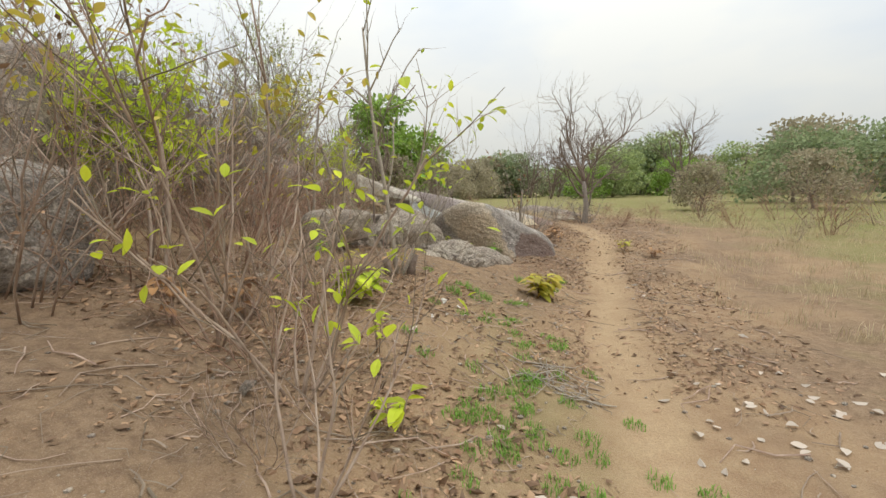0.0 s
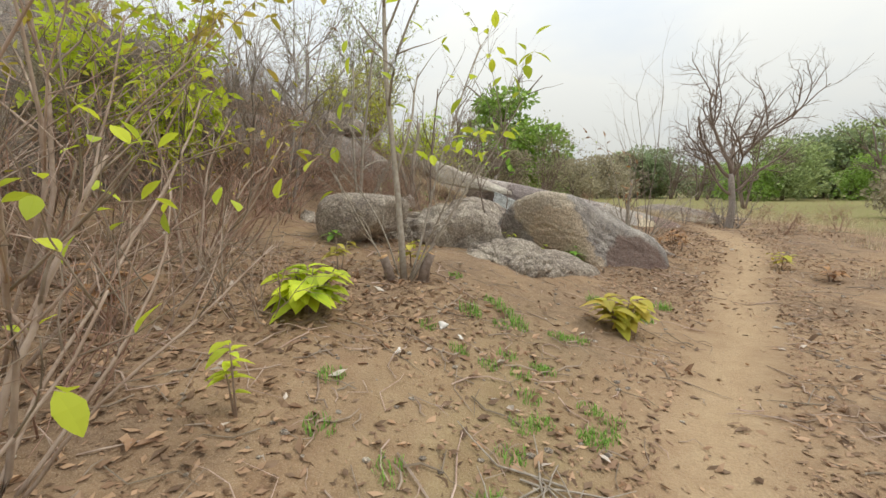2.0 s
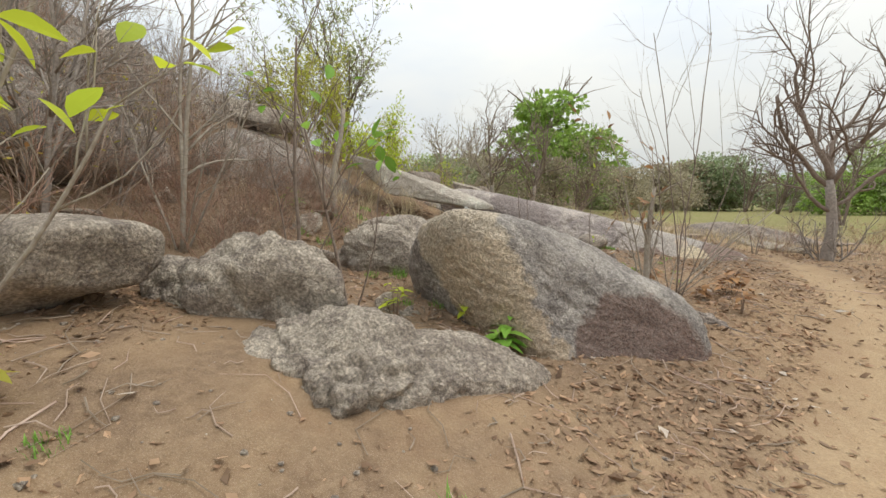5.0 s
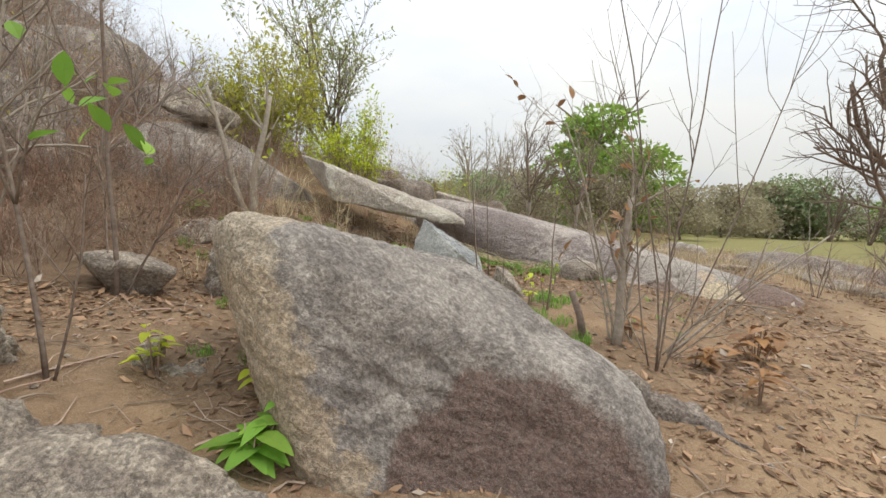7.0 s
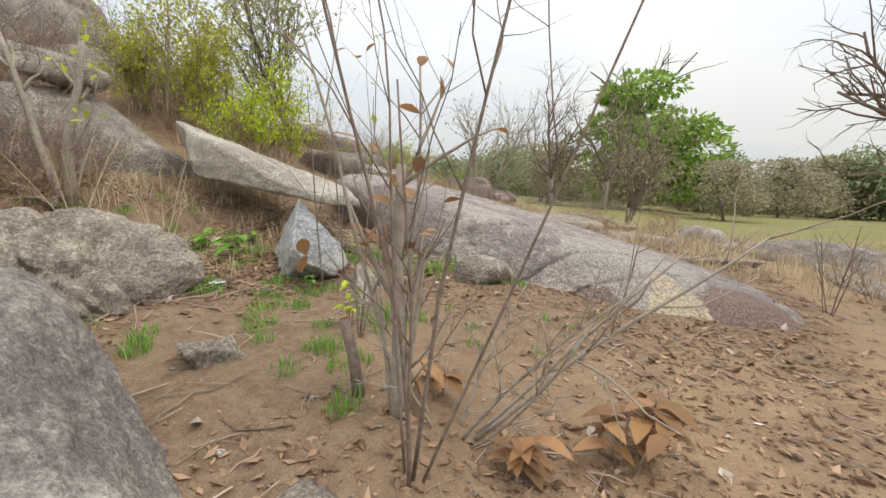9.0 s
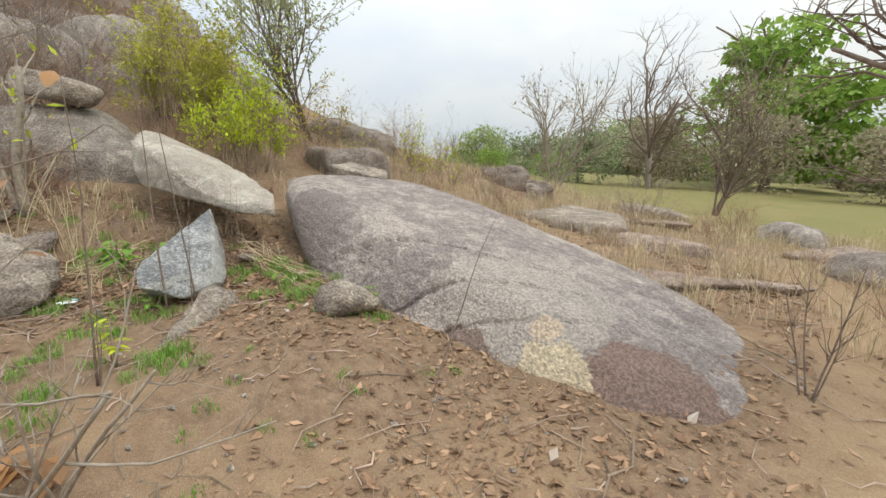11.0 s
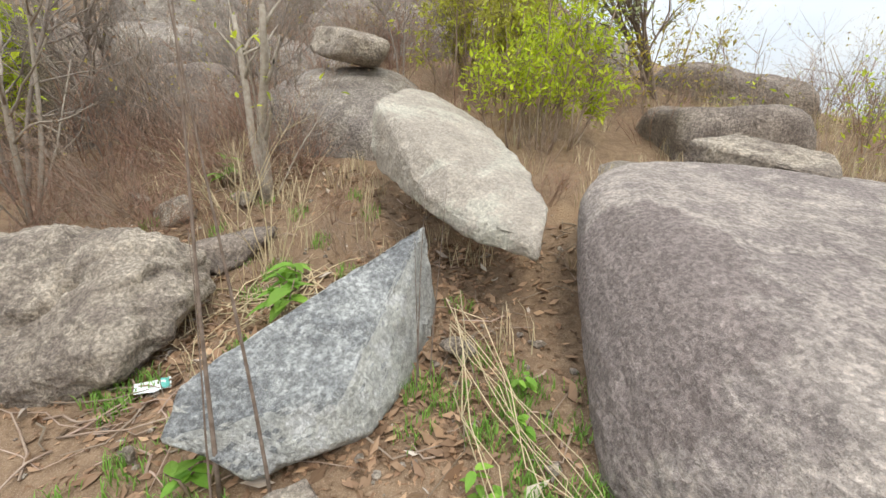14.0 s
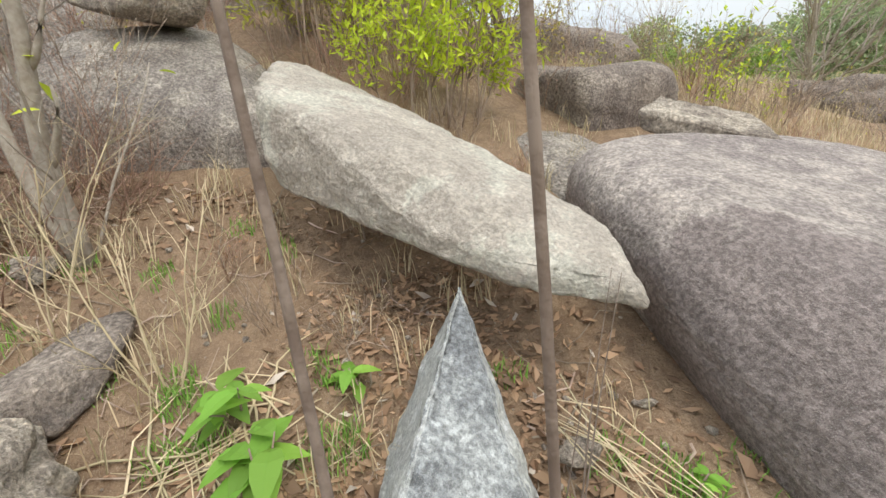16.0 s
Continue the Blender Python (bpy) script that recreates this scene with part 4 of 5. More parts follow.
for x, y, kind, s in ((-1.3, 3.5, 1, 0.7), (-2.7, 4.2, 4, 0.9), (-0.9, 4.1, 1, 0.6), (-1.9, 4.7, 0, 0.7), (-1.1, 2.9, 0, 0.6), (-0.8, 1.9, 1, 0.45), (-2.3, 13.3, 1, 0.45), (-2.9, 12.9, 0, 0.5), (-1.6, 13.2, 3, 0.35), (-3.4, 14.2, 1, 0.55), (-2.9, 14.6, 0, 0.5), (-3.8, 15.2, 1, 0.6), (-1.5, 15.6, 1, 0.4), (-1.2, 16.2, 3, 0.4), (-2.6, 16.2, 2, 0.5), (-0.4, 15.7, 1, 0.3), (-3.3, 12.4, 0, 0.5), (-1.7, 9.3, 1, 0.4), (-2.3, 9.7, 0, 0.45), (-2.8, 10.0, 0, 0.5), (-1.6, 10.2, 3, 0.35), (-1.2, 11.6, 1, 0.3), (-0.9, 11.9, 1, 0.25), (-1.6, 11.4, 3, 0.32), (-3.0, 8.9, 0, 0.5), (-2.6, 8.5, 3, 0.4), (-3.4, 10.6, 2, 0.6), (0.6, 16.6, 1, 0.35), (1.8, 16.8, 3, 0.35), (3.0, 17.2, 1, 0.35), (-0.6, 18.4, 2, 0.5), (-4.2, 16.4, 4, 0.7), (-1.4, 18.4, 4, 0.5), (0.6, 20.6, 4, 0.6), (-3.0, 17.0, 0, 0.6), (-2.0, 17.2, 1, 0.6), (-0.4, 17.3, 3, 0.5), (0.2, 19.0, 2, 0.5), (-4.6, 17.6, 1, 0.7), (-3.8, 18.6, 3, 0.7), (-2.4, 18.2, 1, 0.6), (1.4, 18.4, 1, 0.4), (2.4, 19.4, 3, 0.5), (-5.4, 18.4, 0, 0.8), (3.8, 18.6, 3, 0.35)):
    copy_thing(SHRUBS[kind], pose(x, y, gz(x, y), 0, 0, 91 * x + 17 * y) @ Matrix.Scale(s, 4))
rng = np.random.default_rng(29)
for k in range(44):
    x, y = -21 + 9.5 * rng.random(), 6.5 + 8.0 * rng.random()
    copy_thing(SHRUBS[int(rng.choice([0, 0, 1, 2, 3]))], pose(x, y, gz(x, y), 8 * rng.normal(), 8 * rng.normal(), rng.random() * 360) @ Matrix.Scale(1.1 + 0.7 * rng.random(), 4))
rng = np.random.default_rng(23)
for k in range(46):
    x, y = -4.6 + 3.1 * rng.random(), 8.0 + 2.9 * rng.random()
    if y > 10.3 and x > -2.0:
        continue
    copy_thing(SHRUBS[int(rng.choice([0, 0, 1, 2, 3]))], pose(x, y, gz(x, y), 8 * rng.normal(), 8 * rng.normal(), rng.random() * 360) @ Matrix.Scale(0.3 + 0.3 * rng.random(), 4))
BARE = []
for seed, tall in ((76, 3.4), (77, 2.8)):
    w, h = fine_tree(seed, tall, 2, 0, 0.1, 0.035)
    BARE.append(plant("slope_tree", w, None, BARK_GREY, None, -8.5, 3 + seed - 76, None, 0, "leafless grey thin tree among the brushwood", "tree", "bare slope trees"))
for x, y, kind, s in ((-4.2, 6.2, 0, 1), (-5.0, 9.4, 1, 1), (-3.6, 10.1, 0, 0.9), (-5.8, 11.5, 0, 1), (-6.6, 8.0, 1, 1.1), (-4.6, 7.4, 1, 0.8), (-7.4, 10.6, 0, 1.1), (-6.0, 5.0, 0, 1), (-3.3, 8.3, 1, 0.9), (-8.0, 13.0, 1, 1), (-9.5, 9.0, 0, 1.2), (-5.2, 12.6, 1, 0.9), (-2.9, 7.3, 0, 0.8), (-6.9, 14.2, 0, 0.9), (-3.8, 7.8, 0, 0.7)):
    if crest(x, y, 2.2 * s):
        s *= 0.5
    copy_thing(BARE[kind], pose(x, y, gz(x, y), 0, 0, 71 * x) @ Matrix.Scale(s, 4))

# yellow-green thicket behind the slab, and the leafy small tree on the slope
def thicket(seed, tall, spread, stems, count, size):
    rng = np.random.default_rng(seed)
    wood, tips = [], []
    rules = [(7, 0.07, -0.01, 8, 0.45, 0.35, 0.3), (4, 0.15, 0.03, 3, 0.6, 0.5, 0.2), (3, 0.2, 0.0, 0, 0, 0, 0)]
    for _ in range(stems):
        a, r = rng.random() * 6.283, spread * math.sqrt(rng.random())
        wood.append(Heap())
        grow(rng, wood[-1], tips, (r * math.cos(a), r * math.sin(a), -0.2), (0.18 * math.cos(a), 0.18 * math.sin(a), 1), tall * (0.55 + 0.5 * rng.random()), 0.011, 0, rules, 4)
    return wood, leafed(rng, tips, count, size, 0.4, 0.12)


w, h = thicket(81, 1.9, 0.85, 36, 7000, 0.085)
plant("leafy_thicket", w, h, TWIG, THICKET_LEAF, -4.5, 12.9, None, 0, "bright yellow-green leafy thicket growing behind the slab", "bush", "", ("stem", "foliage"))
w, h = thicket(85, 1.3, 0.55, 26, 3400, 0.075)
plant("leafy_thicket", w, h, TWIG, LIME_LEAF, -2.9, 13.2, None, 0, "low yellow-green leafy shoots before the thicket", "bush", "", ("stem", "foliage"))
w, h = thicket(82, 1.8, 1.2, 18, 1500, 0.07)
plant("leafy_thicket", w, h, TWIG, OLIVE_LEAF, -5.0, 14.9, 2.0, 0, "olive and brown thin thicket on the rocky slope", "bush", "", ("stem", "foliage"))
w, h = thicket(83, 1.4, 1.3, 26, 1500, 0.07)
plant("leafy_thicket", w, h, TWIG, LIME_LEAF, -3.6, 17.0, 1.4, 0, "low green thicket beyond the boulders", "bush", "", ("stem", "foliage"))
w, h = thicket(84, 2.4, 0.5, 14, 1700, 0.16)
plant("leafy_tree", w, h, BARK_DARK, LIME_LEAF, -3.8, 5.75, 1.35, 0, "small tree thick with yellow-green young leaves on the slope", "tree")


# cut saplings, stems and shrubs beside the trail
def stemmed(name, x, y, seed, limbs, bark, leaves=None, count=0, size=0.1, label="", category="sapling", group="", stubs=(), kinds=2, big=False, sway=0.05):
    """limbs: (lean in x, lean in y, length, radius) of each stem from the base."""
    rng = np.random.default_rng(seed)
    tips = []
    rules = [(8, sway, 0.01, 6, 0.65, 0.36, 0.3), (5, 0.13, 0.06, 3, 0.7, 0.5, 0.25), (3, 0.2, 0.05, 0, 0, 0, 0)][: kinds + 1]
    base = empty(name, x, y)
    for lx, ly, length, radius in limbs:
        wood = Heap()
        grow(rng, wood, tips, (0.09 * lx, 0.09 * ly, -0.06), (lx, ly, 1), length, radius, 0, rules, 6)
        part("stem", wood.mesh("stem", bark), base)
    h = Heap()
    high = sorted(tips, key=lambda t: -t[0][2])[: max(6, len(tips) * 2 // 3)]
    for _ in range(count):
        p, d = high[rng.integers(len(high))]
        q = unit(rng) + 0.5 * d
        if big:
            broad_leaf(h, p, q, unit(rng) * 0.5 + np.array([0, 0, 1]), size * (0.6 + 0.7 * rng.random()), 0.55, 0.25)
        else:
            leaf(h, p, q, unit(rng) * 0.5 + np.array([0, 0, 1]), size * (0.6 + 0.7 * rng.random()))
    if h.n:
        part("foliage", h.mesh("foliage", leaves, False), base)
    tagged(base, label, category, group)
    for sx, sy, tall, r in stubs:
        s = Heap()
        tube(s, [(sx, sy, -0.05), (sx * 1.2, sy * 1.2, tall * 0.5), (sx * 1.5, sy * 1.5, tall)], [r * 1.25, r, r * 0.95], 9)
        st = part("cut_stub", s.mesh("cut_stub", BARK_DARK), base)
        c = Heap()
        tube(c, [(sx * 1.5, sy * 1.5, tall), (sx * 1.52, sy * 1.52, tall + 0.006)], [r * 0.93, r * 0.9], 9)
        part("cut_face", c.mesh("cut_face", CUT_WOOD), st, "orange fresh-cut wood")
    return base


stemmed("sapling", -0.36, 5.52, 91, [(-0.08, 0.05, 3.4, 0.034), (0.5, 0.1, 2.0, 0.010), (0.25, 0.35, 2.6, 0.013), (-0.4, 0.2, 1.9, 0.009), (0.55, -0.2, 1.3, 0.012), (0.35, 0.5, 1.6, 0.013), (-0.5, -0.3, 1.2, 0.011)], BARK, LIME_LEAF, 85, 0.13, "coppiced pale-barked sapling with sparse lime leaves and cut stubs", "sapling", "", [(-0.1, -0.1, 0.24, 0.045), (0.16, 0.06, 0.25, 0.05)], big=True)
stemmed("sapling", 0.15, 7.9, 92, [(0.02, 0.02, 1.9, 0.014), (0.3, 0.1, 1.1, 0.008)], BARK_DARK, GREEN_LEAF, 22, 0.12, "thin young sapling with a few fresh leaves at the top", "sapling", big=True)
stemmed("shrub", -0.8, 2.5, 93, [(0.1, 0.2, 1.3, 0.016), (0.6, 0.3, 1.7, 0.012), (-0.5, 0.1, 1.6, 0.012), (0.7, -0.2, 1.5, 0.009), (-0.2, 0.7, 1.5, 0.01), (0.4, 0.8, 1.4, 0.009), (-0.6, -0.5, 1.3, 0.01), (0.9, 0.5, 1.3, 0.008)], TWIG, LIME_LEAF, 75, 0.085, "open brown-stemmed shrub with sparse lime leaves beside the trail", "shrub", "trailside shrubs", big=True, sway=0.11)
stemmed("shrub", -1.5, 3.0, 94, [(0.2, 0.0, 2.6, 0.011), (0.5, 0.4, 1.8, 0.012), (-0.4, 0.2, 2.4, 0.01), (0.3, -0.5, 1.7, 0.01), (-0.2, 0.5, 2.2, 0.012), (0.1, -0.1, 3.0, 0.011)], TWIG, OLIVE_LEAF, 90, 0.08, "tall brown-stemmed shrub with yellow-green leaves beside the trail", "shrub", "trailside shrubs", big=True, sway=0.11)
stemmed("shrub", -0.55, 1.65, 95, [(0.3, 0.3, 1.1, 0.009), (0.7, 0.6, 1.3, 0.008), (-0.3, 0.4, 1.4, 0.009), (0.1, 0.8, 1.2, 0.007), (0.5, -0.1, 0.9, 0.006)], TWIG, LIME_LEAF, 36, 0.075, "open brown-stemmed shrub with sparse lime leaves beside the trail", "shrub", "trailside shrubs", big=True, sway=0.11)
stemmed("shrub", -1.6, 4.2, 96, [(0.3, 0.1, 1.5, 0.012), (-0.4, 0.3, 1.8, 0.012), (0.2, 0.5, 1.3, 0.01), (0.6, -0.3, 1.4, 0.01)], TWIG, OLIVE_LEAF, 40, 0.08, "brown-stemmed shrub with dull yellow leaves beside the trail", "shrub", "trailside shrubs", big=True, sway=0.11)
stemmed("shrub", -2.3, 3.6, 97, [(0.2, 0.2, 2.8, 0.02), (-0.3, 0.3, 2.6, 0.016), (0.3, -0.3, 2.4, 0.014), (0.5, 0.3, 2.2, 0.012)], TWIG, OLIVE_LEAF, 260, 0.09, "tall leafy yellow-green shrub above the trail", "shrub", "trailside shrubs", big=True, sway=0.11)
stemmed("shrub", -2.1, 8.2, 98, [(0.1, 0.1, 2.8, 0.03), (-0.1, 0.2, 2.6, 0.026), (0.4, 0.2, 1.8, 0.014), (-0.4, 0.0, 1.9, 0.014), (0.5, -0.2, 1.5, 0.01)], BARK, None, 0, 0.1, "leafless grey-stemmed shrub among the rocks", "shrub", "bare shrubs")
stemmed("shrub", -1.0, 8.7, 99, [(0.0, 0.05, 2.4, 0.022), (0.5, 0.3, 1.3, 0.01), (-0.5, 0.1, 1.4, 0.01)], BARK_DARK, None, 0, 0.1, "thin dark leafless stem among the rocks", "shrub", "bare shrubs")
stemmed("shrub", -1.98, 10.68, 100, [(0.05, 0.0, 1.7, 0.06), (-0.3, -0.25, 1.8, 0.05), (0.45, 0.1, 1.4, 0.012), (-0.5, 0.3, 1.4, 0.011)], BARK, LIME_LEAF, 26, 0.09, "pale thick-stemmed shrub in front of the rounded boulder", "shrub", "bare shrubs", big=True, kinds=1)
stemmed("shrub", -1.0, 11.1, 101, [(0.1, 0.1, 0.8, 0.006), (-0.2, 0.3, 0.9, 0.006), (0.3, -0.2, 0.7, 0.005), (-0.4, -0.1, 0.7, 0.005), (0.2, 0.4, 0.8, 0.005), (-0.1, -0.3, 0.9, 0.006)], STRAW, None, 0, 0.1, "dry straw-coloured brush before the boulder", "shrub", "bare shrubs")
stemmed("shrub", -1.5, 10.6, 102, [(0.2, 0.1, 1.0, 0.006), (-0.2, 0.3, 1.1, 0.006), (0.4, -0.2, 0.9, 0.005), (-0.4, -0.1, 0.9, 0.005), (0.2, 0.4, 1.0, 0.005), (-0.1, -0.3, 1.0, 0.006)], STRAW, None, 0, 0.1, "dry straw-coloured brush before the boulder", "shrub", "bare shrubs")
# stems round the broken stump
stemmed("broken_stump", 2.45, 10.72, 103, [(0.02, 0.02, 1.25, 0.045), (0.1, 0.05, 0.9, 0.018), (-0.3, 0.0, 1.3, 0.011), (-0.15, 0.0, 1.9, 0.012), (0.05, 0.02, 1.7, 0.011)], BARK, RUST_LEAF, 40, 0.10, "broken sapling stump hung with withered rusty leaves", "stump", "", [(-0.25, 0.0, 0.4, 0.03)], kinds=1, big=True)
stemmed("stem_clump", 2.75, 10.45, 104, [(0.02, 0.1, 3.2, 0.009), (0.05, -0.02, 2.9, 0.008), (0.3, 0.15, 2.7, 0.007), (-0.3, 0.15, 2.5, 0.007), (0.1, -0.2, 1.6, 0.008)], BARK_DARK, None, 0, 0.1, "clump of tall thin dark leafless stems", "sapling", kinds=2)
stemmed("dead_branches", 2.7, 10.8, 105, [(1.1, 0.3, 1.5, 0.012), (0.9, 0.6, 1.3, 0.010), (0.7, -0.1, 1.1, 0.009), (-0.8, 0.1, 0.9, 0.008), (0.2, 0.4, 0.8, 0.008), (-0.4, -0.3, 0.7, 0.007), (1.3, -0.2, 0.9, 0.007)], BARK, None, 0, 0.09, "bleached dead branches leaning from the stump", "shrub")
stemmed("dry_sapling", 4.5, 14.4, 106, [(0.1, 0.05, 0.9, 0.008), (-0.1, 0.1, 0.8, 0.007), (0.2, -0.1, 0.7, 0.006), (-0.25, -0.05, 0.75, 0.006)], BARK_DARK, None, 0, 0.1, "short dark leafless stems at the boulder's toe", "sapling", kinds=1)
stemmed("dry_sapling", 3.05, 12.6, 107, [(-0.05, 0.55, 1.3, 0.007)], BARK_DARK, None, 0, 0.1, "single thin dark stick leaning before the boulder", "sapling", "", kinds=0)
stemmed("dry_sapling", 1.75, 11.15, 108, [(-0.02, 0.02, 1.9, 0.008), (0.1, 0.1, 0.5, 0.006), (-0.2, 0.1, 0.6, 0.006)], BARK_DARK, LIME_LEAF, 8, 0.07, "thin dark stems with few lime leaves", "sapling", "", kinds=0)


# low leafy plants
def low_plant(name, x, y, seed, count, size, green, label, tall=0.22, spread=0.1):
    rng = np.random.default_rng(seed)
    wood, h = Heap(), Heap()
    for _ in range(max(3, count // 5)):
        a, r = rng.random() * 6.283, spread * rng.random()
        top = np.array([r * 1.8 * math.cos(a), r * 1.8 * math.sin(a), tall * (0.5 + 0.6 * rng.random())])
        tube(wood, [(r * 0.3 * math.cos(a), r * 0.3 * math.sin(a), -0.05), top * np.array([0.6, 0.6, 0.6]), top], [0.006, 0.005, 0.003], 5)
        for _ in range(5):
            b = rng.random() * 6.283
            f = 0.4 + 0.6 * rng.random()
            broad_leaf(h, top * f, (math.cos(b), math.sin(b), 0.25 + 0.5 * rng.random()), np.array([0, 0, 1.0]), size * (0.6 + 0.6 * rng.random()), 0.6, 0.75)
    return plant(name, wood, h, TWIG, green, x, y, None, 0, label, "plant", "low broad-leaved plants", ("stem", "foliage"))


for i, (x, y, n, s, green, tall, label) in enumerate((
    (1.70, 6.0, 70, 0.20, OLIVE_LEAF, 0.36, "low plant with yellow-green and rusty broad leaves"),
    (-0.72, 4.38, 95, 0.21, LIME_LEAF, 0.36, "low plant with bright yellow-green broad leaves"),
    (-0.95, 5.3, 14, 0.13, OLIVE_LEAF, 0.35, "low plant with dull yellow broad leaves"),
    (-0.45, 6.0, 12, 0.15, OLIVE_LEAF, 0.35, "low plant with dull yellow broad leaves"),
    (4.68, 9.7, 25, 0.15, OLIVE_LEAF, 0.26, "low plant with yellow-green and rusty broad leaves"),
    (4.95, 8.9, 25, 0.13, RUST_LEAF, 0.22, "low withered plant with rusty broad leaves"),
    (3.46, 11.3, 10, 0.15, RUST_LEAF, 0.26, "low plant with rusty olive broad leaves"),
    (3.42, 11.1, 14, 0.15, RUST_LEAF, 0.24, "low withered plant with rusty broad leaves"),
    (3.0, 10.85, 14, 0.12, RUST_LEAF, 0.2, "low withered plant with rusty broad leaves"),
    (2.55, 10.95, 18, 0.12, RUST_LEAF, 0.25, "low withered plant with rusty broad leaves"),
    (3.35, 10.3, 18, 0.12, RUST_LEAF, 0.25, "low withered plant with rusty broad leaves"),
    (1.35, 8.15, 28, 0.14, GREEN_LEAF, 0.3, "low plant with fresh green broad leaves among rocks"),
    (-1.55, 6.35, 18, 0.12, GREEN_LEAF, 0.22, "low plant with fresh green broad leaves among rocks"),
    (-0.72, 11.4, 12, 0.13, GREEN_LEAF, 0.25, "low plant with fresh green broad leaves among rocks"),
    (-2.3, 10.1, 16, 0.14, GREEN_LEAF, 0.3, "low plant with fresh green broad leaves among rocks"),
    (1.55, 11.25, 6, 0.08, LIME_LEAF, 0.3, "small sprout with lime leaves"),
    (0.75, 11.55, 8, 0.08, GREEN_LEAF, 0.2, "small sprout with lime leaves"),
    (-0.4, 3.25, 14, 0.09, LIME_LEAF, 0.4, "small sprout with lime leaves"),
    (-0.2, 2.3, 14, 0.12, LIME_LEAF, 0.3, "small sprout with lime leaves"),
    (0.35, 8.3, 20, 0.08, LIME_LEAF, 0.3, "small sprout with lime leaves"),
    (0.9, 8.6, 14, 0.10, LIME_LEAF, 0.25, "small sprout with lime leaves"),
    (-1.5, 3.5, 26, 0.14, RUST_LEAF, 0.4, "low withered plant with rusty broad leaves"),
    (-1.9, 3.2, 20, 0.14, RUST_LEAF, 0.4, "low withered plant with rusty broad leaves"),
    (0.35, 12.75, 14, 0.05, GREEN_LEAF, 0.1, "small green weed at the boulder's foot"),
    (0.6, 12.7, 14, 0.05, GREEN_LEAF, 0.12, "small green weed at the boulder's foot"),
    (0.85, 12.55, 12, 0.05, GREEN_LEAF, 0.1, "small green weed at the boulder's foot"),
    (1.9, 13.0, 30, 0.06, GREEN_LEAF, 0.22, "green weed between the round stone and the boulder"),
    (-0.3, 11.45, 10, 0.16, GREEN_LEAF, 0.42, "low plant with fresh green broad leaves among rocks"),
    (-0.55, 11.9, 10, 0.1, GREEN_LEAF, 0.2, "low plant with fresh green broad leaves among rocks"),
    (0.1, 1.35, 20, 0.12, GREEN_LEAF, 0.28, "low plant with fresh green broad leaves"))):
    low_plant("low_plant", x, y, 200 + i, n, s, green, label, tall, 0.55 * s + 0.03)


# ---- loose cover of the ground ----
def scatter(name, count, seed, put, material, label, category):
    rng = np.random.default_rng(seed)
    h = Heap()
    made = 0
    while made < count:
        got = put(rng, h)
        made += 1 if got else 0
    return tagged(new(name, h.mesh(name, material, False)), label, category, kind="stuff")


def litter_at(rng):
    y = -0.3 + 17.5 * rng.random() ** 0.95
    x = float(foot(y)) + 2.2 - (7.0 if y < 9 else 9.5) * rng.random() ** 0.8
    if abs(x - float(trail(y))) < 0.35 and rng.random() < 0.85:
        return None
    return x, y


def bank_at(rng):
    """Bare soil bank between the blocks, where litter gathers too."""
    f = rng.random()
    if f < 0.03:
        return 0.1 + 3.6 * rng.random(), 10.6 + 2.7 * rng.random()
    if f < 0.08:
        return -1.3 + 2.0 * rng.random(), 10.9 + 1.8 * rng.random()
    return litter_at(rng)


def put_leaf(lo, hi):
    def put(rng, h):
        q = bank_at(rng)
        if q is None or value2(np.array([q[0] * 0.8]), np.array([q[1] * 0.8]), 31)[0] + 0.25 < rng.random() * 0.6:
            return False
        a = rng.random() * 6.283
        leaf(h, np.array([*q, gz(*q) + 0.006]), (math.cos(a), math.sin(a), 0.25 * rng.normal()), np.array([0.3 * rng.normal(), 0.3 * rng.normal(), 1]), lo + (hi - lo) * rng.random() ** 2, 0.5, 0.2 * rng.normal())
        return True
    return put


def put_bleached(rng, h):
    if rng.random() < 0.06:
        q = (2.6 + 0.55 * rng.normal(), 2.6 + 0.6 * rng.normal())
        a = rng.random() * 6.283
        broad_leaf(h, np.array([*q, gz(*q) + 0.012]), (math.cos(a), math.sin(a), 0.1), np.array([0.2 * rng.normal(), 0.2 * rng.normal(), 1]), 0.05 + 0.05 * rng.random(), 0.7, 0.15 * rng.normal(), 0.3 * rng.normal())
        return True
    return put_leaf(0.05, 0.13)(rng, h)


def put_twig(rng, h):
    q = litter_at(rng)
    if q is None:
        return False
    a, n = rng.random() * 6.283, 0.1 + 0.5 * rng.random() ** 2
    pts = []
    for f in (0, 0.35, 0.7, 1):
        x, y = q[0] + f * n * math.cos(a), q[1] + f * n * math.sin(a)
        pts.append((x, y, gz(x, y) + 0.006 + 0.02 * rng.random()))
        a += 0.3 * rng.normal()
    r = 0.0025 + 0.004 * rng.random() ** 2
    tube(h, pts, [r, r, r * 0.8, r * 0.5], 4)
    return True


def put_pebble(rng, h):
    q = bank_at(rng)
    if q is None:
        return False
    s = 0.006 + 0.022 * rng.random() ** 3
    v, f = ico(1)
    h.add(v * np.array([s, s * 0.8, s * 0.55]) * (0.8 + 0.4 * rng.random((len(v), 1))) + np.array([*q, gz(*q) + s * 0.2]), f)
    return True


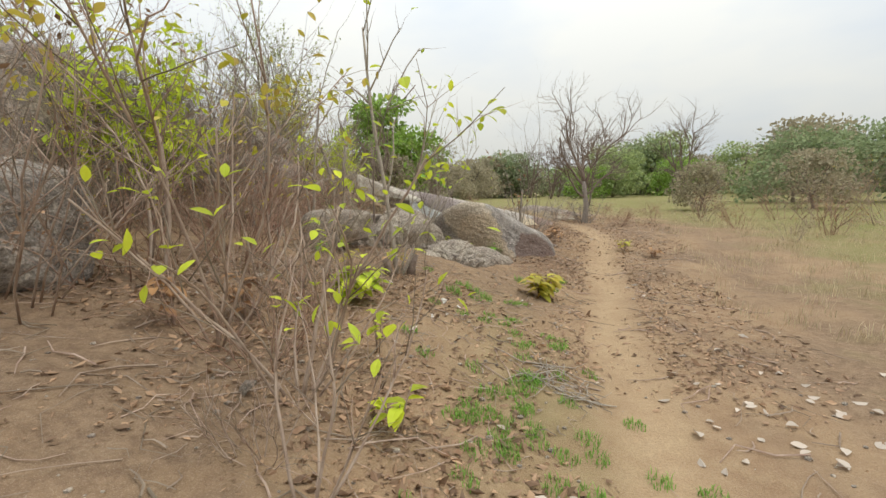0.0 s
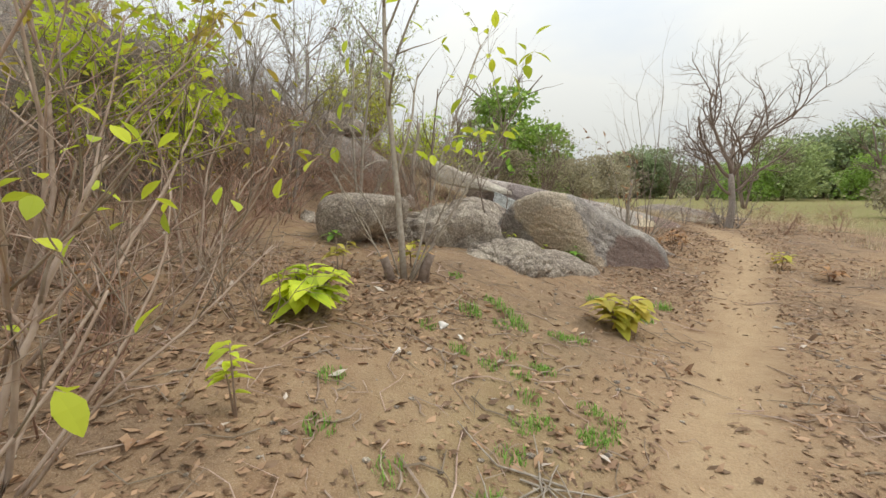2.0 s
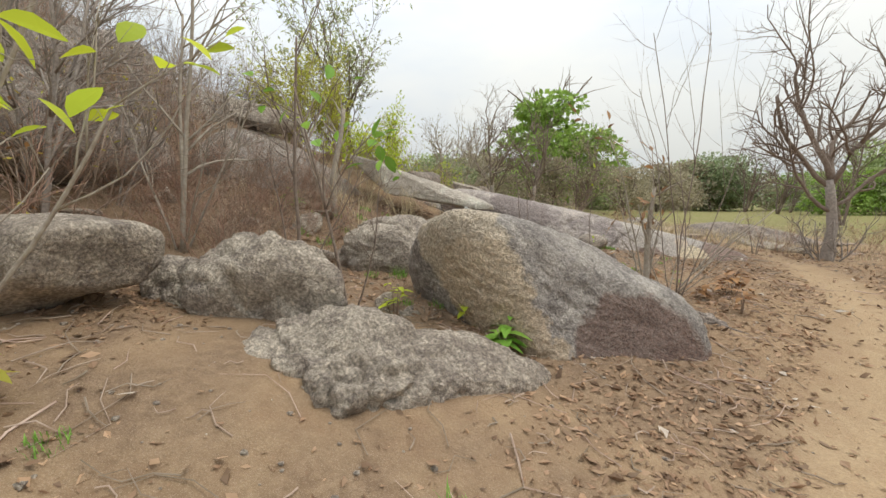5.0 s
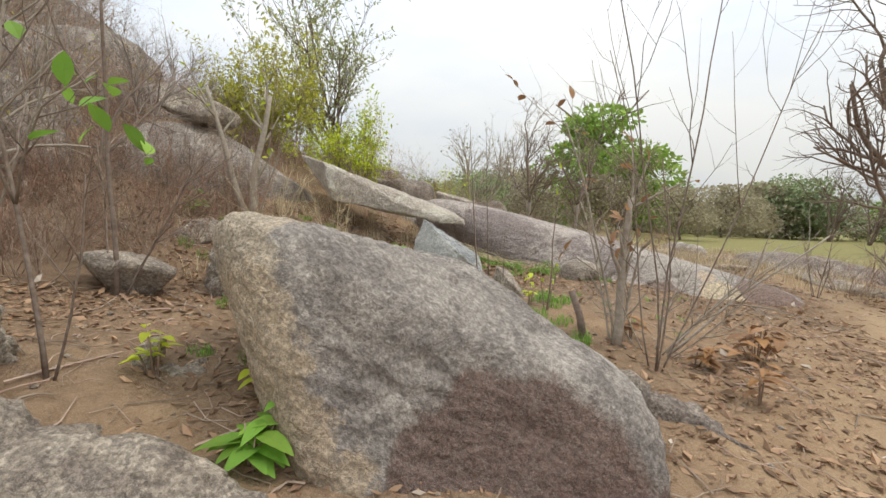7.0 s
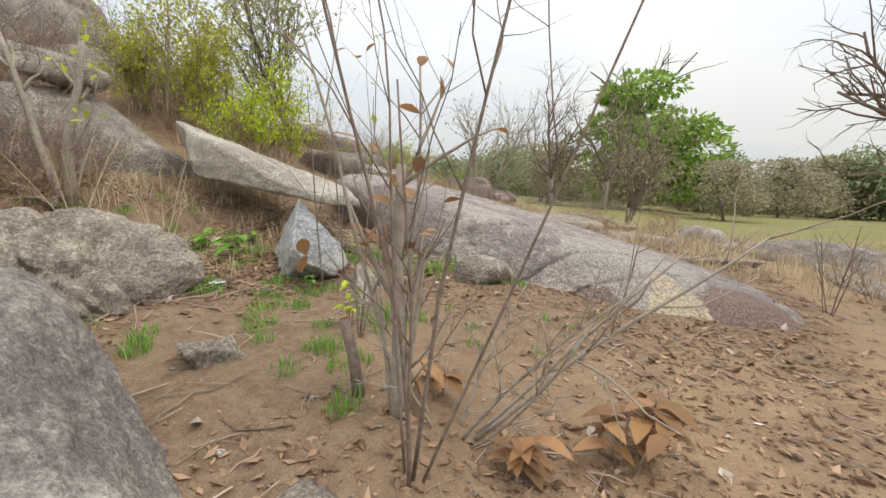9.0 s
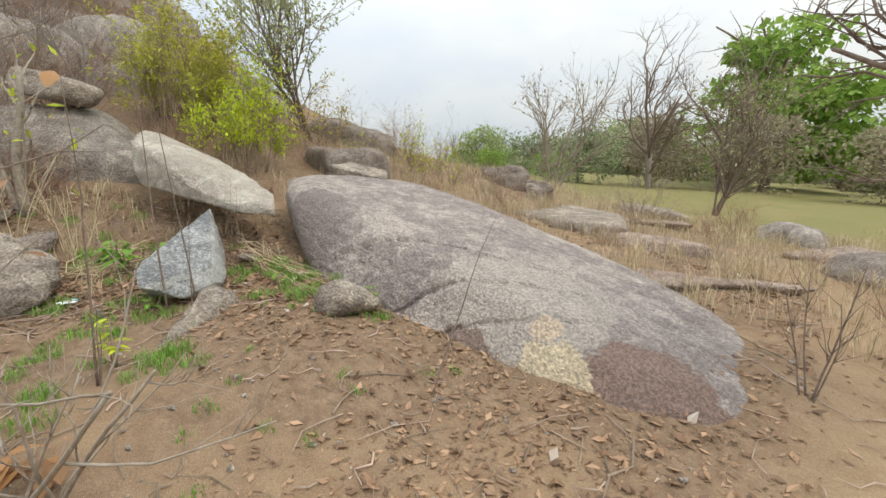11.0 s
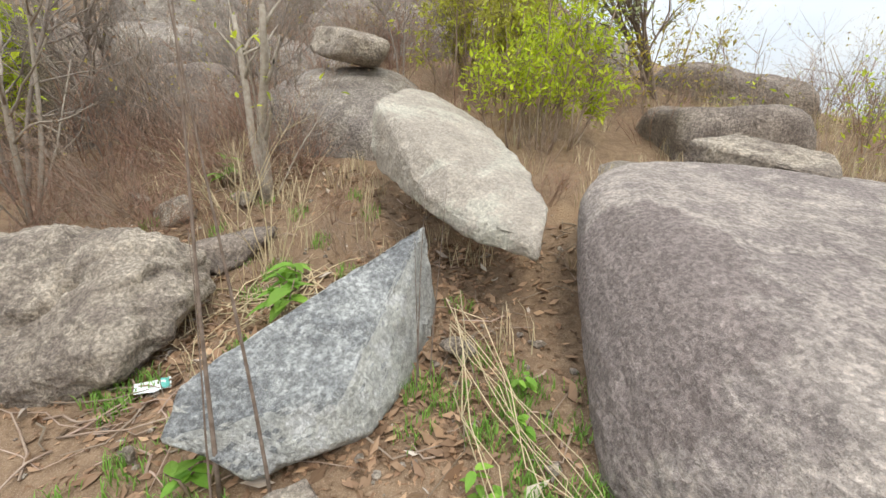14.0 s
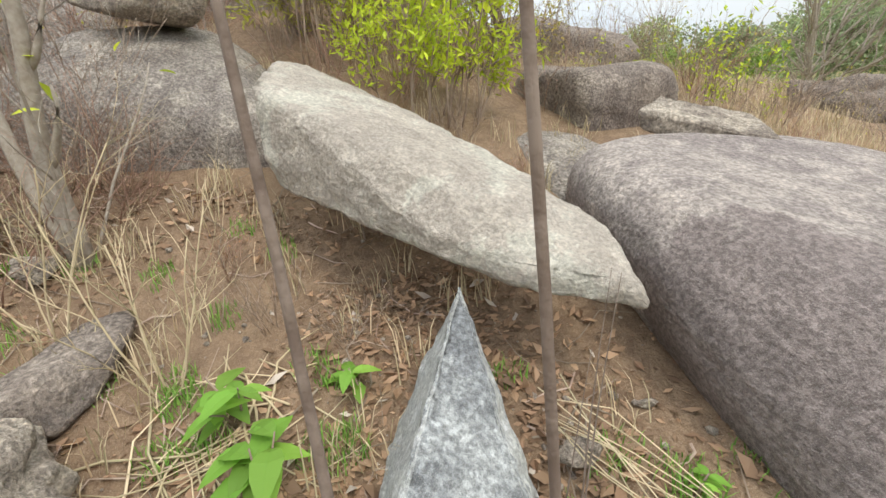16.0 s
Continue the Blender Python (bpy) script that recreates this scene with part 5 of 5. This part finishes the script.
scatter("leaf_litter", 48000, 301, put_leaf(0.025, 0.095), DRY_LEAF, "brown dry leaf litter strewn over the soil", "litter")
scatter("bleached_leaves", 420, 302, put_bleached, PALE_LEAF, "bleached curled leaves strewn over the soil", "litter")
scatter("ground_twigs", 2300, 303, put_twig, TWIG, "thin dry twigs lying on the soil", "twigs")
scatter("pebbles", 2600, 304, put_pebble, ROCK_PALE, "small pebbles and grit on the soil", "pebbles")


def tuft(rng, h, x, y, n, tall, wide):
    for _ in range(n):
        a, r = rng.random() * 6.283, wide * math.sqrt(rng.random())
        px, py = x + r * math.cos(a), y + r * math.sin(a)
        b = rng.random() * 6.283
        t = tall * (0.5 + 0.7 * rng.random())
        p = np.array([px, py, gz(px, py) - 0.005])
        lean = np.array([math.cos(b), math.sin(b), 0]) * t * 0.5
        s = np.array([-math.sin(b), math.cos(b), 0]) * 0.0035
        h.add([p - s, p + s, p + lean * 0.4 + [0, 0, t * 0.7] + s * 0.7, p + lean * 0.4 + [0, 0, t * 0.7] - s * 0.7, p + lean + [0, 0, t]], [(0, 1, 2, 3), (3, 2, 4)])


rng = np.random.default_rng(305)
h = Heap()
for _ in range(75):
    x, y = 0.75 + 0.45 * rng.normal(), 3.1 + 1.2 * rng.normal()
    tuft(rng, h, x, y, 60, 0.05, 0.08)
for _ in range(26):
    tuft(rng, h, 0.3 + 1.1 * rng.normal(), 11.2 + 0.5 * rng.normal(), 50, 0.08, 0.09)
for _ in range(34):
    tuft(rng, h, -0.6 + 0.9 * rng.normal(), 10.6 + 0.8 * rng.normal(), 45, 0.07, 0.09)
for _ in range(22):
    f = rng.random()
    tuft(rng, h, 0.15 + 1.2 * f + 0.06 * rng.normal(), 12.75 + 0.45 * f + 0.08 * rng.normal(), 30, 0.06, 0.08)
for _ in range(26):
    tuft(rng, h, 0.9 + 2.2 * rng.random(), 11.3 + 1.7 * rng.random(), 16, 0.05, 0.05)
for _ in range(14):
    tuft(rng, h, 0.3 + 1.0 * rng.random(), 12.2 + 0.7 * rng.random(), 24, 0.06, 0.06)
for _ in range(22):
    tuft(rng, h, 0.4 + 1.6 * rng.random(), 10.7 + 1.0 * rng.random(), 45, 0.07, 0.08)
for _ in range(26):
    f = rng.random()
    tuft(rng, h, 0.1 + 1.9 * f + 0.05 * rng.normal(), 12.55 + 0.3 * f + 0.06 * rng.normal(), 30, 0.07, 0.07)
for x, y in ((1.5, 6.6), (2.0, 6.5), (0.6, 5.5), (0.75, 5.3), (0.35, 5.2), (2.3, 7.0), (1.3, 12.55), (1.25, 13.0), (1.1, 13.15), (0.95, 13.1), (0.4, 12.7), (0.3, 12.3), (0.2, 10.95), (0.75, 8.9), (0.6, 9.2), (-0.2, 9.4), (2.55, 9.9), (2.2, 10.6), (1.75, 10.9), (1.6, 11.6), (-0.5, 9.9), (-0.9, 9.6), (-0.35, 11.75)):
    tuft(rng, h, x, y, 70, 0.10, 0.10)
tagged(new("grass_tufts", h.mesh("grass_tufts", GRASS, False)), "short fresh green grass tufts in the soil", "grass", kind="stuff")
h = Heap()
for _ in range(190):
    x, y = -1.6 + 1.6 * rng.normal(), 12.6 + 2.3 * rng.normal()
    if x < 0.3 and y > 9.3:
        tuft(rng, h, x, y, 16, 0.22, 0.12)
for _ in range(800):
    tuft(rng, h, -5.0 + 11 * rng.random(), 15.4 + 7 * rng.random(), 16, 0.24, 0.15)
for _ in range(900):
    y = 2 + 26 * rng.random()
    x = float(trail(y)) + 1.6 + 9 * rng.random()
    tuft(rng, h, x, y, 14, 0.16, 0.18)
tagged(new("dry_grass", h.mesh("dry_grass", STRAW, False)), "thin dry straw grass along the field's edge", "grass", kind="stuff")

# plastic packet beside the wedge stone
packet = empty("plastic_packet", 0.23, 11.03, gz(0.23, 11.03) + 0.02, 35)
pv = np.array([(x, y) for y in np.linspace(-0.5, 0.5, 9) for x in np.linspace(-0.5, 0.5, 7)])
pi = np.arange(63).reshape(9, 7)
pf = np.stack([pi[:-1, :-1], pi[:-1, 1:], pi[1:, 1:], pi[1:, :-1]], -1).reshape(-1, 4)
crumple = 0.018 * value2(pv[:, 0] * 4 + 5, pv[:, 1] * 4, 6) + 0.012
part("sheet", mesh_of("sheet", np.stack([pv[:, 0] * 0.10, pv[:, 1] * 0.15, crumple], 1), pf, PLASTIC), packet)
part("print", mesh_of("print", np.stack([pv[:, 0] * 0.09, pv[:, 1] * 0.035 + 0.05, crumple + 0.004], 1), pf, TEAL), packet, "teal printed band")
tagged(packet, "crumpled white plastic packet with teal print on the soil", "packet")

# stems close to the wedge stone
for i, (x, y, z, lx, ly, n, r) in enumerate(((0.84, 11.865, 0.0, -0.012, -0.05, 1.9, 0.008), (0.80, 11.655, 0.0, -0.07, -0.04, 1.9, 0.010), (0.30, 12.28, 0.0, 0.03, 0.06, 1.0, 0.004), (0.26, 12.34, 0.0, -0.04, 0.03, 0.95, 0.004), (0.22, 12.3, 0.0, 0.08, -0.03, 0.8, 0.0035), (1.05, 11.78, 0.0, 0.0, 0.02, 1.1, 0.005))):
    stemmed("dry_sapling", x, y, 400 + i, [(lx, ly, n, r)], BARK_DARK, None, 0, 0.1, "thin dark leafless stem standing by the wedge stone", "sapling", "thin stems", kinds=0, sway=0.012)


def fallen_stalks(x, y, seed, count, reach, material, label):
    rng = np.random.default_rng(seed)
    h = Heap()
    for _ in range(count):
        a, n = 0.1 + 0.55 * rng.random(), reach * (0.5 + 0.6 * rng.random())
        pts = []
        for f in np.linspace(0, 1, 7):
            px, py = x + f * n * math.cos(a) + 0.05 * rng.normal(), y + f * n * math.sin(a) + 0.03 * rng.normal()
            pts.append((px, py, gz(px, py) + 0.02 + (0.06 + 0.2 * rng.random()) * (1 - f) ** 2 + 0.03 * math.sin(3.1 * f)))
        tube(h, pts, [0.0028, 0.0028, 0.0025, 0.0022, 0.002, 0.0018, 0.0015], 4)
    return tagged(new("fallen_stalk_heap", h.mesh("fallen_stalk_heap", material)), label, "stalks", kind="stuff")


fallen_stalks(0.0, 12.45, 411, 12, 1.7, STRAW, "bent straw-coloured dry stalks fallen beside the wedge stone")


def twig_heap(x, y, seed, count, reach, material, label):
    """Broken twigs lying across one another."""
    rng = np.random.default_rng(seed)
    h = Heap()
    for _ in range(count):
        a, n = rng.random() * 6.283, reach * (0.4 + 0.7 * rng.random())
        px, py = x + 0.25 * reach * rng.normal(), y + 0.25 * reach * rng.normal()
        pts = []
        for f in np.linspace(-0.5, 0.5, 5):
            qx, qy = px + f * n * math.cos(a), py + f * n * math.sin(a)
            pts.append((qx, qy, gz(qx, qy) + 0.012 + 0.05 * rng.random() * (0.5 + f)))
            a += 0.18 * rng.normal()
        r = 0.003 + 0.004 * rng.random()
        tube(h, pts, [r, r, r * 0.9, r * 0.7, r * 0.4], 4)
    return tagged(new("twig_heap", h.mesh("twig_heap", material)), label, "twigs", kind="stuff")


twig_heap(1.05, 3.25, 421, 26, 0.6, BARK, "pale broken twigs heaped on the soil beside the trail")
twig_heap(0.4, 10.9, 422, 14, 0.6, TWIG, "thin dry twigs lying beside the plastic packet")
twig_heap(-0.6, 11.3, 423, 34, 0.8, STRAW, "bleached dry twigs tangled on the bank under the slab")
